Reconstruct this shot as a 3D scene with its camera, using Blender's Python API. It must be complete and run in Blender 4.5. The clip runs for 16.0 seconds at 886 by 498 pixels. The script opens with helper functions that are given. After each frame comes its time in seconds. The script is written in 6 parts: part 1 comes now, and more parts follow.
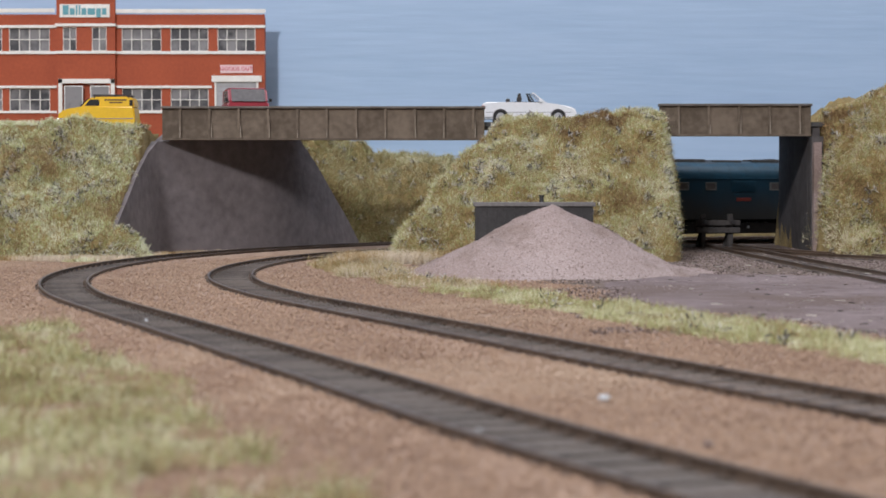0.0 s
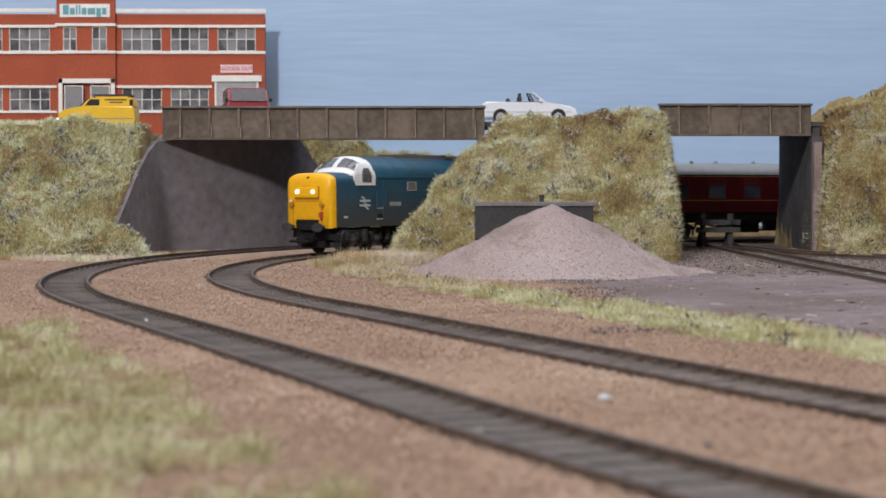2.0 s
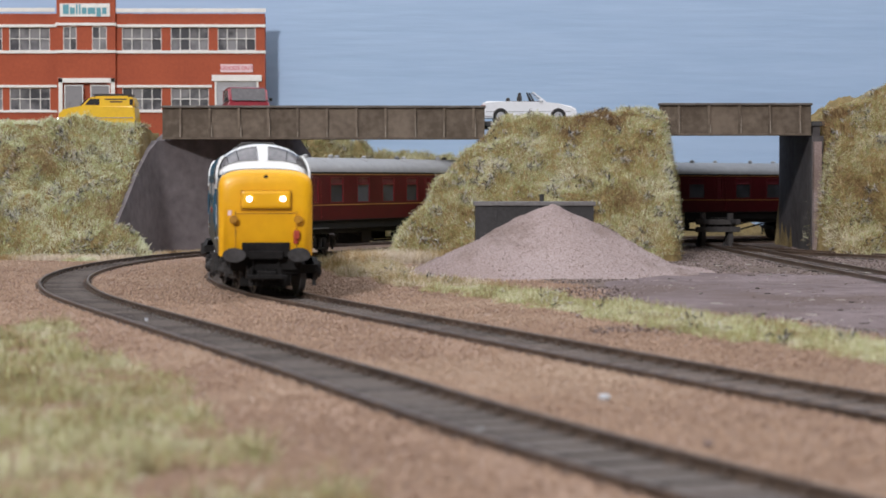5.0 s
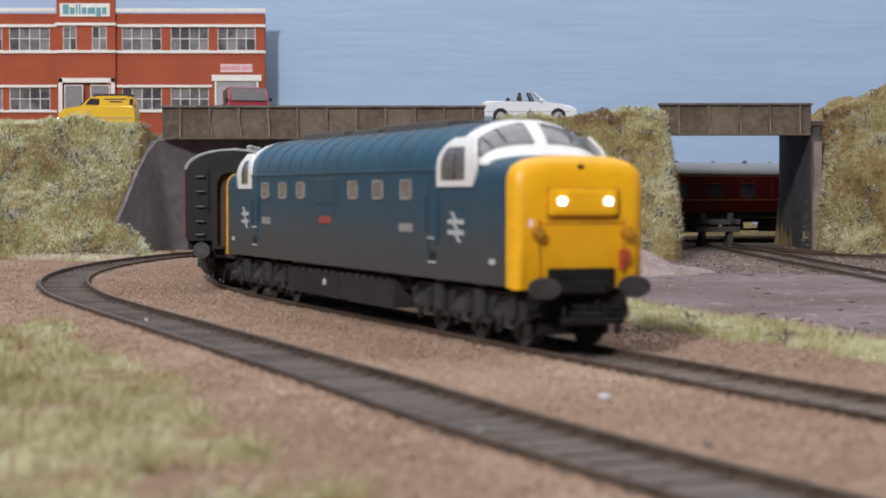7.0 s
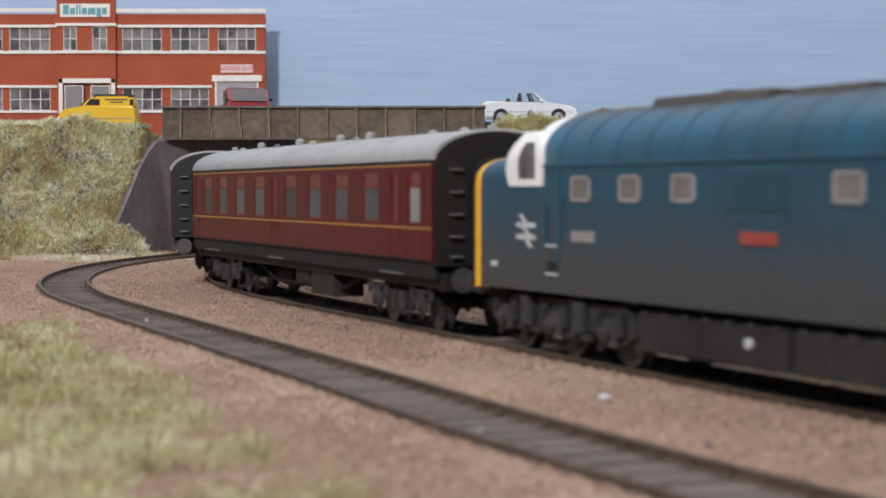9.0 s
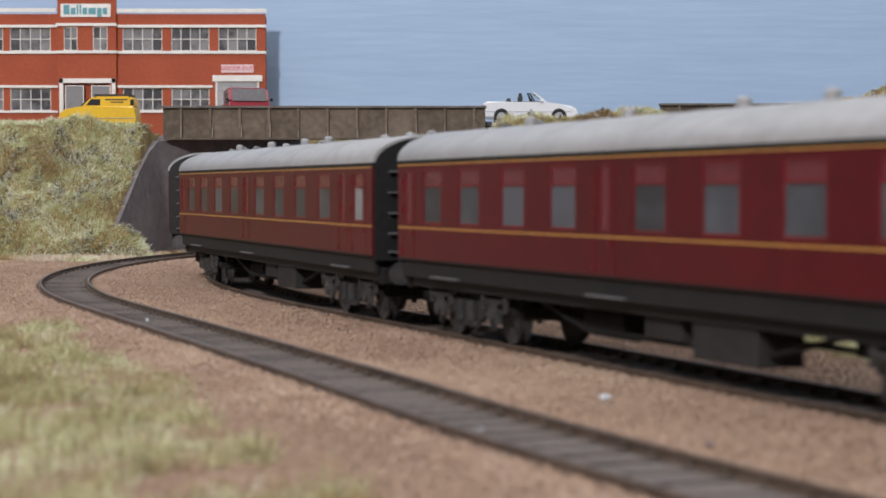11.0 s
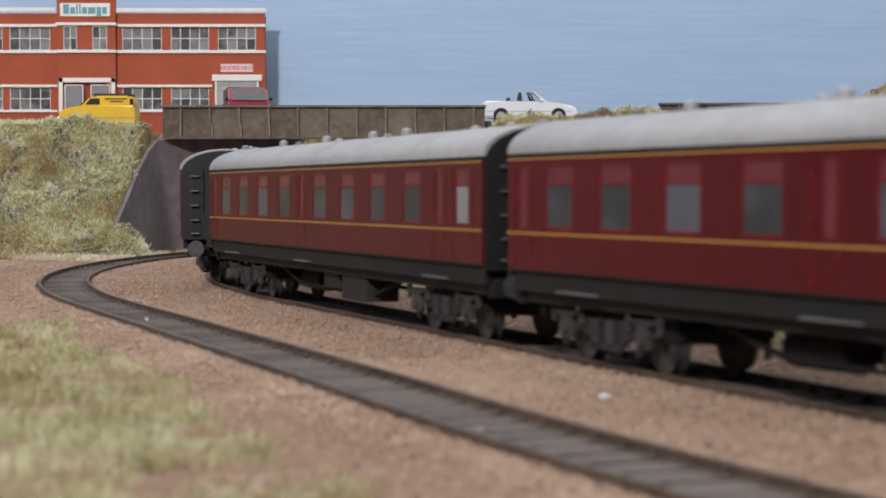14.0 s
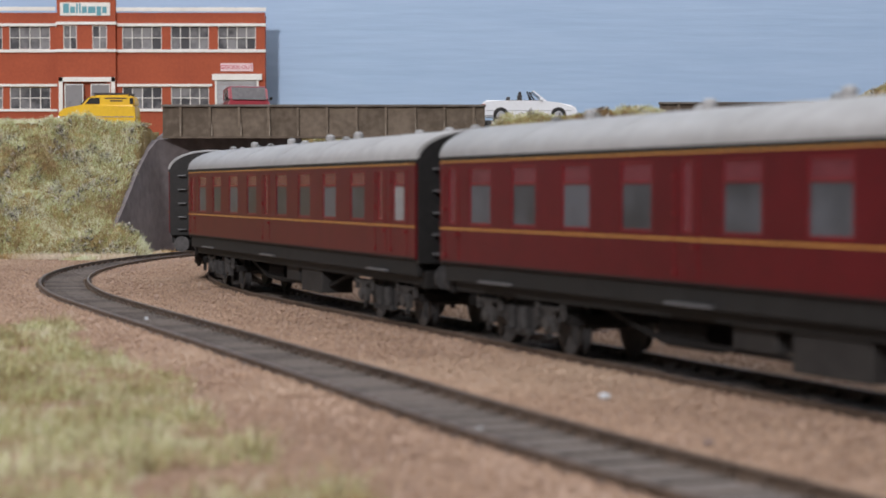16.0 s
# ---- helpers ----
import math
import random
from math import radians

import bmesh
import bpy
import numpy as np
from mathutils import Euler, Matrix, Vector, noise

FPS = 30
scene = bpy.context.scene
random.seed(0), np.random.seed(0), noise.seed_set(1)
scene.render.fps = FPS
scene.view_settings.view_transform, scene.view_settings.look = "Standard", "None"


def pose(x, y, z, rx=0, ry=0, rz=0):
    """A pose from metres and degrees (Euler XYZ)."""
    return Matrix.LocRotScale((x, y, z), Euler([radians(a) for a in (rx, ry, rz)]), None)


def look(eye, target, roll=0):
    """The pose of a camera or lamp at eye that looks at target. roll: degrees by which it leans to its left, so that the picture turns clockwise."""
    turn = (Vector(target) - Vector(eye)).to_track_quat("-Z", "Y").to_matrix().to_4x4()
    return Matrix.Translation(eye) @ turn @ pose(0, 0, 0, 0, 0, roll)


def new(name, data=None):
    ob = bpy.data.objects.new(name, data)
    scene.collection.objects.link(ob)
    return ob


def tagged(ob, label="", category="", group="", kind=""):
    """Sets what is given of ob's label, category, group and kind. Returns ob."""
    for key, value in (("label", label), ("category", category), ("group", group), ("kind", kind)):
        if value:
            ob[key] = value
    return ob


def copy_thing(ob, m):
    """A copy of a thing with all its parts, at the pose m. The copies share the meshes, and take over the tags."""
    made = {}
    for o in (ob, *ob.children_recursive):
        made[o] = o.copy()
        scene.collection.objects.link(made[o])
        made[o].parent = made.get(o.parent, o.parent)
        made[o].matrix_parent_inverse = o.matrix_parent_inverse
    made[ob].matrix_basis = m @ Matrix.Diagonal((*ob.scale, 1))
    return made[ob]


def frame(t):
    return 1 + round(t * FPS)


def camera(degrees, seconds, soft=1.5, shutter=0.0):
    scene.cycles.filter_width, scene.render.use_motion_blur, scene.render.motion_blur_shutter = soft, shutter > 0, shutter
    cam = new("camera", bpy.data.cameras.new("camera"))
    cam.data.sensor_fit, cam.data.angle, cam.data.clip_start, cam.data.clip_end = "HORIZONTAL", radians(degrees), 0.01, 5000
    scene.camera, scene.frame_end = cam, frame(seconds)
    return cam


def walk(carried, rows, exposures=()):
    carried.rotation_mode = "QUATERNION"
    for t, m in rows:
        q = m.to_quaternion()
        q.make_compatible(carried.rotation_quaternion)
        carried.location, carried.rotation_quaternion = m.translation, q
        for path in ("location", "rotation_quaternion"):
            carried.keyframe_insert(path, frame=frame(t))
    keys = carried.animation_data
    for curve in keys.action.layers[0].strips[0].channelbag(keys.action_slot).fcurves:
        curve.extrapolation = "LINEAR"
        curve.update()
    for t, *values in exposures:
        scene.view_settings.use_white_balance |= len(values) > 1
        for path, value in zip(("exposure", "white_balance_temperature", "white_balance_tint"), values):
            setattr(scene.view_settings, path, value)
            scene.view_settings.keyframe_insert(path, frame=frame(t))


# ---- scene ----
# The place is a model railway at 1:76. Plans are in millimetres, U turns them into metres.
U = 0.001

# ---- camera ----
cam = camera(28.3, 16.0, soft=1.6, shutter=0.35)
cam.data.dof.use_dof = True
cam.data.dof.focus_distance = 0.9
cam.data.dof.aperture_fstop = 40


def eye(tilt, turn):
    return pose(0, 0, 35.2 * U, 88.234 - tilt, 0, turn)


walk(cam, [(0, eye(0, 0)), (2, eye(0.008, 0.004)), (3, eye(0.026, 0.006)), (4, eye(0.022, 0.008)), (6.5, eye(0.026, 0.004)),
           (8, eye(0.022, 0.004)), (9, eye(0.013, 0.012)), (11.5, eye(0.013, 0.03)), (12.5, eye(0.018, 0.028)),
           (13, eye(0.03, 0.018)), (14, eye(0.034, 0.014)), (15, eye(0.055, 0.012)), (16, eye(0.055, 0.014))],
     exposures=[(0, 0.0, 6500, 10), (7, 0.0, 6530, 10), (16, 0.0, 6580, 10)])

# ---- light: a lamp behind the camera, an added ceiling fill panel, a pale room ----
world = bpy.data.worlds.new("world")
scene.world = world
world.use_nodes = True
world.node_tree.nodes["Background"].inputs[0].default_value = (0.9, 0.95, 1.0, 1)
world.node_tree.nodes["Background"].inputs[1].default_value = 0.02


def area_lamp(name, m, sx, sy, watts, colour):
    data = bpy.data.lights.new(name, "AREA")
    data.shape, data.size, data.size_y, data.energy, data.color = "RECTANGLE", sx, sy, watts, colour
    ob = new(name, data)
    ob.matrix_world = m
    return ob


area_lamp("lamp_front", look((-0.75, -1.45, 1.3), (0, 0.95, 0.03)), 0.22, 0.22, 51, (0.985, 0.968, 1.0))
area_lamp("lamp_ceiling", look((0.1, 0.8, 1.52), (0.1, 0.81, 0)), 2.6, 1.6, 30, (0.925, 0.96, 1.035))


# ---- materials ----
def mat(name, c1, c2=None, rough=0.6, scale=120.0, metal=0.0, bump=0.0, fine=None, island=0.0, objrand=0.0, coat=0.0, stretch=None, spec=0.5, contrast=(0.35, 0.65)):
    """Two colours mixed by a broad and a fine noise, with relief from the fine one. Scales per metre."""
    m = bpy.data.materials.new(name)
    m.use_nodes = True
    nt = m.node_tree
    n, l = nt.nodes, nt.links
    b = n["Principled BSDF"]
    b.inputs["Roughness"].default_value, b.inputs["Metallic"].default_value = rough, metal
    b.inputs["Coat Weight"].default_value = coat
    b.inputs["Specular IOR Level"].default_value = spec
    c2 = c2 or tuple(x * 0.8 for x in c1)
    tc = n.new("ShaderNodeTexCoord")
    src = tc.outputs["Object"]
    if stretch:
        mp = n.new("ShaderNodeMapping")
        mp.inputs["Scale"].default_value = stretch
        l.new(src, mp.inputs["Vector"])
        src = mp.outputs["Vector"]
    n1 = n.new("ShaderNodeTexNoise")
    n1.inputs["Scale"].default_value, n1.inputs["Detail"].default_value = scale, 4
    n2 = n.new("ShaderNodeTexNoise")
    n2.inputs["Scale"].default_value, n2.inputs["Detail"].default_value = fine or scale * 9, 3
    l.new(src, n1.inputs["Vector"])
    l.new(src, n2.inputs["Vector"])
    mix = n.new("ShaderNodeMath")
    mix.operation = "MULTIPLY_ADD"
    l.new(n2.outputs["Fac"], mix.inputs[0])
    mix.inputs[1].default_value = 0.5
    half = n.new("ShaderNodeMath")
    half.operation = "MULTIPLY"
    l.new(n1.outputs["Fac"], half.inputs[0])
    half.inputs[1].default_value = 0.5
    l.new(half.outputs[0], mix.inputs[2])
    fac = mix.outputs[0]
    if island or objrand:
        src2 = n.new("ShaderNodeNewGeometry").outputs["Random Per Island"] if island else n.new("ShaderNodeObjectInfo").outputs["Random"]
        amount = island or objrand
        a = n.new("ShaderNodeMath")
        a.operation = "SUBTRACT"
        l.new(src2, a.inputs[0])
        a.inputs[1].default_value = 0.5
        a2 = n.new("ShaderNodeMath")
        a2.operation = "MULTIPLY_ADD"
        l.new(a.outputs[0], a2.inputs[0])
        a2.inputs[1].default_value = amount
        l.new(fac, a2.inputs[2])
        fac = a2.outputs[0]
    ramp = n.new("ShaderNodeValToRGB")
    ramp.color_ramp.elements[0].position, ramp.color_ramp.elements[1].position = contrast
    ramp.color_ramp.elements[0].color, ramp.color_ramp.elements[1].color = (*c2, 1), (*c1, 1)
    l.new(fac, ramp.inputs[0])
    l.new(ramp.outputs[0], b.inputs["Base Color"])
    if bump:
        bp = n.new("ShaderNodeBump")
        bp.inputs["Strength"].default_value, bp.inputs["Distance"].default_value = bump, 0.0006
        l.new(n2.outputs["Fac"], bp.inputs["Height"])
        l.new(bp.outputs[0], b.inputs["Normal"])
    return m


def glow(name, colour, strength):
    m = bpy.data.materials.new(name)
    m.use_nodes = True
    b = m.node_tree.nodes["Principled BSDF"]
    b.inputs["Base Color"].default_value = (*colour, 1)
    b.inputs["Emission Color"].default_value = (*colour, 1)
    b.inputs["Emission Strength"].default_value = strength
    return m


def glazing(name, tint, rough=0.06):
    m = bpy.data.materials.new(name)
    m.use_nodes = True
    b = m.node_tree.nodes["Principled BSDF"]
    b.inputs["Base Color"].default_value = (*tint, 1)
    b.inputs["Roughness"].default_value = rough
    b.inputs["Transmission Weight"].default_value = 0.85
    b.inputs["IOR"].default_value = 1.3
    return m


M = {}
M["ballast"] = mat("ballast_ground", (0.365, 0.250, 0.182), (0.255, 0.168, 0.122), 0.95, 22, bump=0.8, fine=900)
M["grain"] = mat("ballast_grain", (0.455, 0.318, 0.228), (0.295, 0.196, 0.140), 0.95, 20, island=0.36, fine=300, spec=0.25)
M["yard"] = mat("yard_surface", (0.235, 0.182, 0.182), (0.12, 0.082, 0.076), 0.9, 12, bump=1.0, fine=260, stretch=(0.5, 1.3, 1), contrast=(0.4, 0.6))
M["earth"] = mat("bank_earth", (0.30, 0.22, 0.09), (0.13, 0.09, 0.035), 0.95, 60, bump=0.8, fine=700)
def grass_mat(name, stops, scale, seed):
    """Fibre colours that change in soft patches, and a little from fibre to fibre."""
    m = bpy.data.materials.new(name)
    m.use_nodes = True
    n, l = m.node_tree.nodes, m.node_tree.links
    bs = n["Principled BSDF"]
    bs.inputs["Roughness"].default_value, bs.inputs["Specular IOR Level"].default_value = 0.85, 0.2
    tc = n.new("ShaderNodeTexCoord")
    mp = n.new("ShaderNodeMapping")
    mp.inputs["Location"].default_value = (seed, seed * 0.7, 0)
    l.new(tc.outputs["Object"], mp.inputs["Vector"])
    n1 = n.new("ShaderNodeTexNoise")
    n1.inputs["Scale"].default_value, n1.inputs["Detail"].default_value, n1.inputs["Roughness"].default_value = scale, 5, 0.62
    l.new(mp.outputs["Vector"], n1.inputs["Vector"])
    g = n.new("ShaderNodeNewGeometry")
    a = n.new("ShaderNodeMath")
    a.operation = "MULTIPLY_ADD"
    l.new(g.outputs["Random Per Island"], a.inputs[0])
    a.inputs[1].default_value = 0.18
    l.new(n1.outputs["Fac"], a.inputs[2])
    r = n.new("ShaderNodeValToRGB")
    e = r.color_ramp.elements
    for k, (p, c) in enumerate(stops):
        x = e[k] if k < 2 else e.new(p)
        x.position, x.color = p - 0.036, (c[0] * 0.99, c[1] * 1.01, c[2] * 1.22, 1)
    l.new(a.outputs[0], r.inputs[0])
    l.new(r.outputs[0], bs.inputs["Base Color"])
    return m


M["grass"] = grass_mat("static_grass", [(0.46, (0.17, 0.10, 0.045)), (0.535, (0.42, 0.28, 0.11)), (0.58, (0.32, 0.33, 0.10)), (0.63, (0.47, 0.48, 0.18)), (0.70, (0.68, 0.64, 0.36))], 27, 0.3)
M["grass_pale"] = grass_mat("pale_grass", [(0.45, (0.27, 0.18, 0.085)), (0.52, (0.56, 0.46, 0.25)), (0.57, (0.46, 0.51, 0.20)), (0.62, (0.66, 0.69, 0.36)), (0.69, (0.82, 0.81, 0.54))], 27, 0.3)
M["straw"] = grass_mat("dry_grass", [(0.45, (0.18, 0.10, 0.04)), (0.54, (0.44, 0.28, 0.10)), (0.61, (0.54, 0.42, 0.20)), (0.69, (0.72, 0.62, 0.42))], 27, 0.3)
M["lawn"] = grass_mat("foreground_grass", [(0.47, (0.19, 0.125, 0.055)), (0.545, (0.43, 0.32, 0.15)), (0.59, (0.34, 0.36, 0.13)), (0.645, (0.50, 0.51, 0.22)), (0.72, (0.68, 0.66, 0.40))], 62, 4.4)
M["bankdark"] = grass_mat("bank_grass", [(0.45, (0.10, 0.07, 0.035)), (0.53, (0.30, 0.21, 0.08)), (0.58, (0.29, 0.29, 0.11)), (0.64, (0.34, 0.29, 0.12)), (0.71, (0.48, 0.42, 0.22))], 24, 5.1)
M["stone"] = mat("yard_stone", (0.36, 0.29, 0.275), (0.09, 0.066, 0.06), 0.9, 30, island=0.9, fine=300, spec=0.25)
M["dirt"] = mat("brown_dirt", (0.215, 0.155, 0.125), (0.085, 0.06, 0.048), 0.95, 24, fine=380, bump=0.9)
M["twig"] = mat("dead_weed", (0.50, 0.47, 0.42), (0.040, 0.036, 0.03), 0.8, 60, island=0.9, fine=300, spec=0.3)
M["heap"] = mat("gravel_heap", (0.43, 0.352, 0.34), (0.25, 0.18, 0.16), 0.95, 11, bump=1.0, fine=1200)
def mottled(m, other, scale, lo, hi, seed):
    """Lets a second stuff show through in patches of its own."""
    n, l = m.node_tree.nodes, m.node_tree.links
    bs = n["Principled BSDF"]
    src = bs.inputs["Base Color"].links[0].from_socket
    tc = n.new("ShaderNodeTexCoord")
    mp = n.new("ShaderNodeMapping")
    mp.inputs["Location"].default_value = (seed, seed * 1.3, seed * 0.4)
    l.new(tc.outputs["Object"], mp.inputs["Vector"])
    ns = n.new("ShaderNodeTexNoise")
    ns.inputs["Scale"].default_value, ns.inputs["Detail"].default_value, ns.inputs["Roughness"].default_value = scale, 6, 0.6
    l.new(mp.outputs["Vector"], ns.inputs["Vector"])
    mr = n.new("ShaderNodeMapRange")
    mr.inputs["From Min"].default_value, mr.inputs["From Max"].default_value = lo, hi
    l.new(ns.outputs["Fac"], mr.inputs["Value"])
    mx = n.new("ShaderNodeMix")
    mx.data_type = "RGBA"
    l.new(mr.outputs[0], mx.inputs["Factor"])
    l.new(src, mx.inputs["A"])
    mx.inputs["B"].default_value = (*other, 1)
    l.new(mx.outputs["Result"], bs.inputs["Base Color"])


mottled(M["heap"], (0.20, 0.145, 0.12), 22, 0.50, 0.66, 0.2)
mottled(M["yard"], (0.13, 0.088, 0.075), 14, 0.48, 0.64, 0.5)
mottled(M["ballast"], (0.41, 0.30, 0.215), 12, 0.52, 0.72, 0.9)
mottled(M["grain"], (0.46, 0.335, 0.245), 12, 0.52, 0.72, 0.9)
M["heap_grain"] = mat("gravel_grain", (0.46, 0.378, 0.365), (0.25, 0.183, 0.165), 0.9, 14, island=0.3, fine=300, spec=0.25)
mottled(M["heap_grain"], (0.21, 0.155, 0.13), 22, 0.50, 0.66, 0.2)
M["rail"] = mat("weathered_rail", (0.15, 0.105, 0.077), (0.06, 0.041, 0.031), 0.4, 50, metal=0.25, fine=900, bump=0.2)
M["sleeper"] = mat("sleeper_plastic", (0.135, 0.110, 0.096), (0.066, 0.053, 0.046), 0.85, 90, objrand=0.35, fine=700, bump=0.3)
M["bed"] = mat("track_bed", (0.31, 0.23, 0.18), (0.15, 0.115, 0.092), 0.95, 45, fine=700, bump=0.9)
M["bed_dark"] = mat("grimy_track_bed", (0.165, 0.140, 0.124), (0.09, 0.075, 0.067), 0.95, 45, fine=700, bump=0.9)
M["girder"] = mat("girder_paint", (0.175, 0.135, 0.10), (0.085, 0.062, 0.042), 0.75, 60, objrand=0.22, fine=260, bump=0.25)
M["girder_edge"] = mat("girder_edge_paint", (0.15, 0.135, 0.12), (0.085, 0.07, 0.058), 0.7, 60, fine=300, bump=0.2)
M["streak"] = mat("lime_streak", (0.42, 0.37, 0.31), (0.16, 0.125, 0.095), 0.9, 150, fine=900)
M["concrete"] = mat("abutment_render", (0.23, 0.202, 0.206), (0.135, 0.116, 0.119), 0.9, 22, fine=170, bump=0.9)
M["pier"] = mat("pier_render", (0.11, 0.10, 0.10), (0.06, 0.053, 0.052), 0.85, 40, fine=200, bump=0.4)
M["sky"] = mat("painted_sky", (0.40, 0.535, 0.725), (0.335, 0.468, 0.655), 0.7, 6, fine=34, bump=0.36, stretch=(0.6, 1, 7), contrast=(0.3, 0.7))
M["brickred"] = mat("red_card", (0.40, 0.078, 0.026), (0.31, 0.055, 0.018), 0.7, 40, fine=500, bump=0.1)
M["white"] = mat("white_paint", (0.80, 0.79, 0.76), (0.68, 0.66, 0.62), 0.5, 60, fine=400)
M["pane"] = mat("printed_pane", (0.24, 0.235, 0.245), (0.055, 0.055, 0.062), 0.25, 70, fine=160, objrand=0.5)
M["doorgrey"] = mat("roller_door", (0.42, 0.42, 0.44), (0.33, 0.33, 0.35), 0.6, 80)
M["signteal"] = mat("teal_letter", (0.13, 0.36, 0.42), (0.10, 0.30, 0.36), 0.6, 80)
M["signred"] = mat("red_letter", (0.62, 0.13, 0.17), (0.52, 0.10, 0.14), 0.6, 80)
M["signpink"] = mat("pink_board", (0.80, 0.62, 0.63), (0.74, 0.55, 0.57), 0.6, 80)
M["yellowcar"] = mat("yellow_car_paint", (0.80, 0.50, 0.008), (0.70, 0.42, 0.006), 0.35, 60, coat=0.3)
M["redcar"] = mat("red_van_paint", (0.33, 0.03, 0.045), (0.25, 0.022, 0.035), 0.35, 60, coat=0.3)
M["vanglass"] = mat("van_glass", (0.11, 0.095, 0.098), (0.06, 0.052, 0.052), 0.2, 90, fine=400)
M["whitecar"] = mat("white_car_paint", (0.82, 0.83, 0.86), (0.74, 0.75, 0.78), 0.3, 60, coat=0.4)
M["black"] = mat("black_plastic", (0.017, 0.0165, 0.017), (0.009, 0.009, 0.009), 0.55, 90, fine=700, spec=0.3)
M["glass_dark"] = glazing("dark_glass", (0.25, 0.28, 0.31))
M["glass_clear"] = glazing("clear_glass", (0.80, 0.84, 0.86))
M["chrome"] = mat("chrome", (0.65, 0.65, 0.66), (0.5, 0.5, 0.5), 0.25, 90, metal=1.0)
M["interior"] = mat("car_interior", (0.06, 0.05, 0.05), (0.03, 0.027, 0.027), 0.8, 90)
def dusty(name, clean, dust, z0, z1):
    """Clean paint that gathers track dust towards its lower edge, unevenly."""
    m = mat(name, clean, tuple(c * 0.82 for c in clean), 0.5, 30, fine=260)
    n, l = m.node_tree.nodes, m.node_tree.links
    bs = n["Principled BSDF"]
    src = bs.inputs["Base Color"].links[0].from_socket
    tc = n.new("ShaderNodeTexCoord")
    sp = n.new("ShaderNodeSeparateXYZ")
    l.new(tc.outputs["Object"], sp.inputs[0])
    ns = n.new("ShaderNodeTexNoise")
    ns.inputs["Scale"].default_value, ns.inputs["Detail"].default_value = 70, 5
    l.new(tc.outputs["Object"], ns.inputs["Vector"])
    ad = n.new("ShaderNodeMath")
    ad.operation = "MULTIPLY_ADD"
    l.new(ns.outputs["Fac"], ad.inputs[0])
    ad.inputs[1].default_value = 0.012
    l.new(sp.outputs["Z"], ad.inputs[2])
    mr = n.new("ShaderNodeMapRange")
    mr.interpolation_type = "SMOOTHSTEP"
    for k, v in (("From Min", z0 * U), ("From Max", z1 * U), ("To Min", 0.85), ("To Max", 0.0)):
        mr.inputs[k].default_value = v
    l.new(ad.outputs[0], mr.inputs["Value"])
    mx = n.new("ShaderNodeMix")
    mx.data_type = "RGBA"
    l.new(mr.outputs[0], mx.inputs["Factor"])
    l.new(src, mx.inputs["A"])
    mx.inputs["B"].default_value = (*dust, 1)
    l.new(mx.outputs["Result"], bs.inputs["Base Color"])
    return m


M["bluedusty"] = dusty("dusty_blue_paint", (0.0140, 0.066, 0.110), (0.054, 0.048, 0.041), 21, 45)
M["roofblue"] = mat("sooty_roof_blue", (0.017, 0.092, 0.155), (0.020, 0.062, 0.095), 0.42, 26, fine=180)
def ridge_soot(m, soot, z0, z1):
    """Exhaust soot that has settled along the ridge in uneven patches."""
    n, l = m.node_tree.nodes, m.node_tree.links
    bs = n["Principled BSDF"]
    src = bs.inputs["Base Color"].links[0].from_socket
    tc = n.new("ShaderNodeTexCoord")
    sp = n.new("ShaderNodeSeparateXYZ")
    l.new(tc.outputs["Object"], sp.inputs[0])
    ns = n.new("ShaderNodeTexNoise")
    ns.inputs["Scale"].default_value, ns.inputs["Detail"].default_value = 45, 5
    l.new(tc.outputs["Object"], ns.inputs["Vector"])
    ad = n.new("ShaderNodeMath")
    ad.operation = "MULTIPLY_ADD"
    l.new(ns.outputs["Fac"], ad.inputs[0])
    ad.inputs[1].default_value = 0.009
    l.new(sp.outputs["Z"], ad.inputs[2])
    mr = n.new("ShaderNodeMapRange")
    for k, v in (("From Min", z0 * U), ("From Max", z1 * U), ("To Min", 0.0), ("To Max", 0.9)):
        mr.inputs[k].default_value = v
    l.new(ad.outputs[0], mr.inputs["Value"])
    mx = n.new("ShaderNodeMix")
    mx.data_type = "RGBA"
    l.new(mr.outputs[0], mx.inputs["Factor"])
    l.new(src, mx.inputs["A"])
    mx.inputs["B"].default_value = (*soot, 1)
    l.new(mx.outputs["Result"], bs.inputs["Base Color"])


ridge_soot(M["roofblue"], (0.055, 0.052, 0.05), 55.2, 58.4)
M["soot"] = mat("exhaust_soot", (0.075, 0.070, 0.066), (0.038, 0.036, 0.035), 0.85, 60, fine=300)
M["yellow"] = mat("warning_yellow", (0.86, 0.455, 0.006), (0.76, 0.375, 0.004), 0.42, 40, fine=300, coat=0.1)
M["cabwhite"] = mat("cab_white", (0.80, 0.80, 0.79), (0.70, 0.70, 0.68), 0.4, 50, fine=300)
M["under"] = mat("underframe_grime", (0.017, 0.0155, 0.015), (0.006, 0.0055, 0.0055), 0.85, 70, fine=600, bump=0.4, spec=0.2)
M["bogie"] = mat("dusty_bogie_plastic", (0.038, 0.036, 0.036), (0.011, 0.010, 0.010), 0.7, 90, fine=700, bump=0.5, spec=0.35)
# lighter grey that paints the highlights on axle boxes and leaf springs
M["axlebox_lit"] = mat("axlebox_highlight", (0.062, 0.058, 0.056), (0.022, 0.020, 0.020), 0.65, 160, fine=900, bump=0.4, spec=0.4)
M["solebar"] = mat("solebar_black", (0.017, 0.0165, 0.0165), (0.010, 0.010, 0.010), 0.65, 50, fine=400, spec=0.3)
M["tank"] = mat("tank_grey", (0.029, 0.027, 0.026), (0.014, 0.013, 0.013), 0.7, 40, fine=300, spec=0.3)
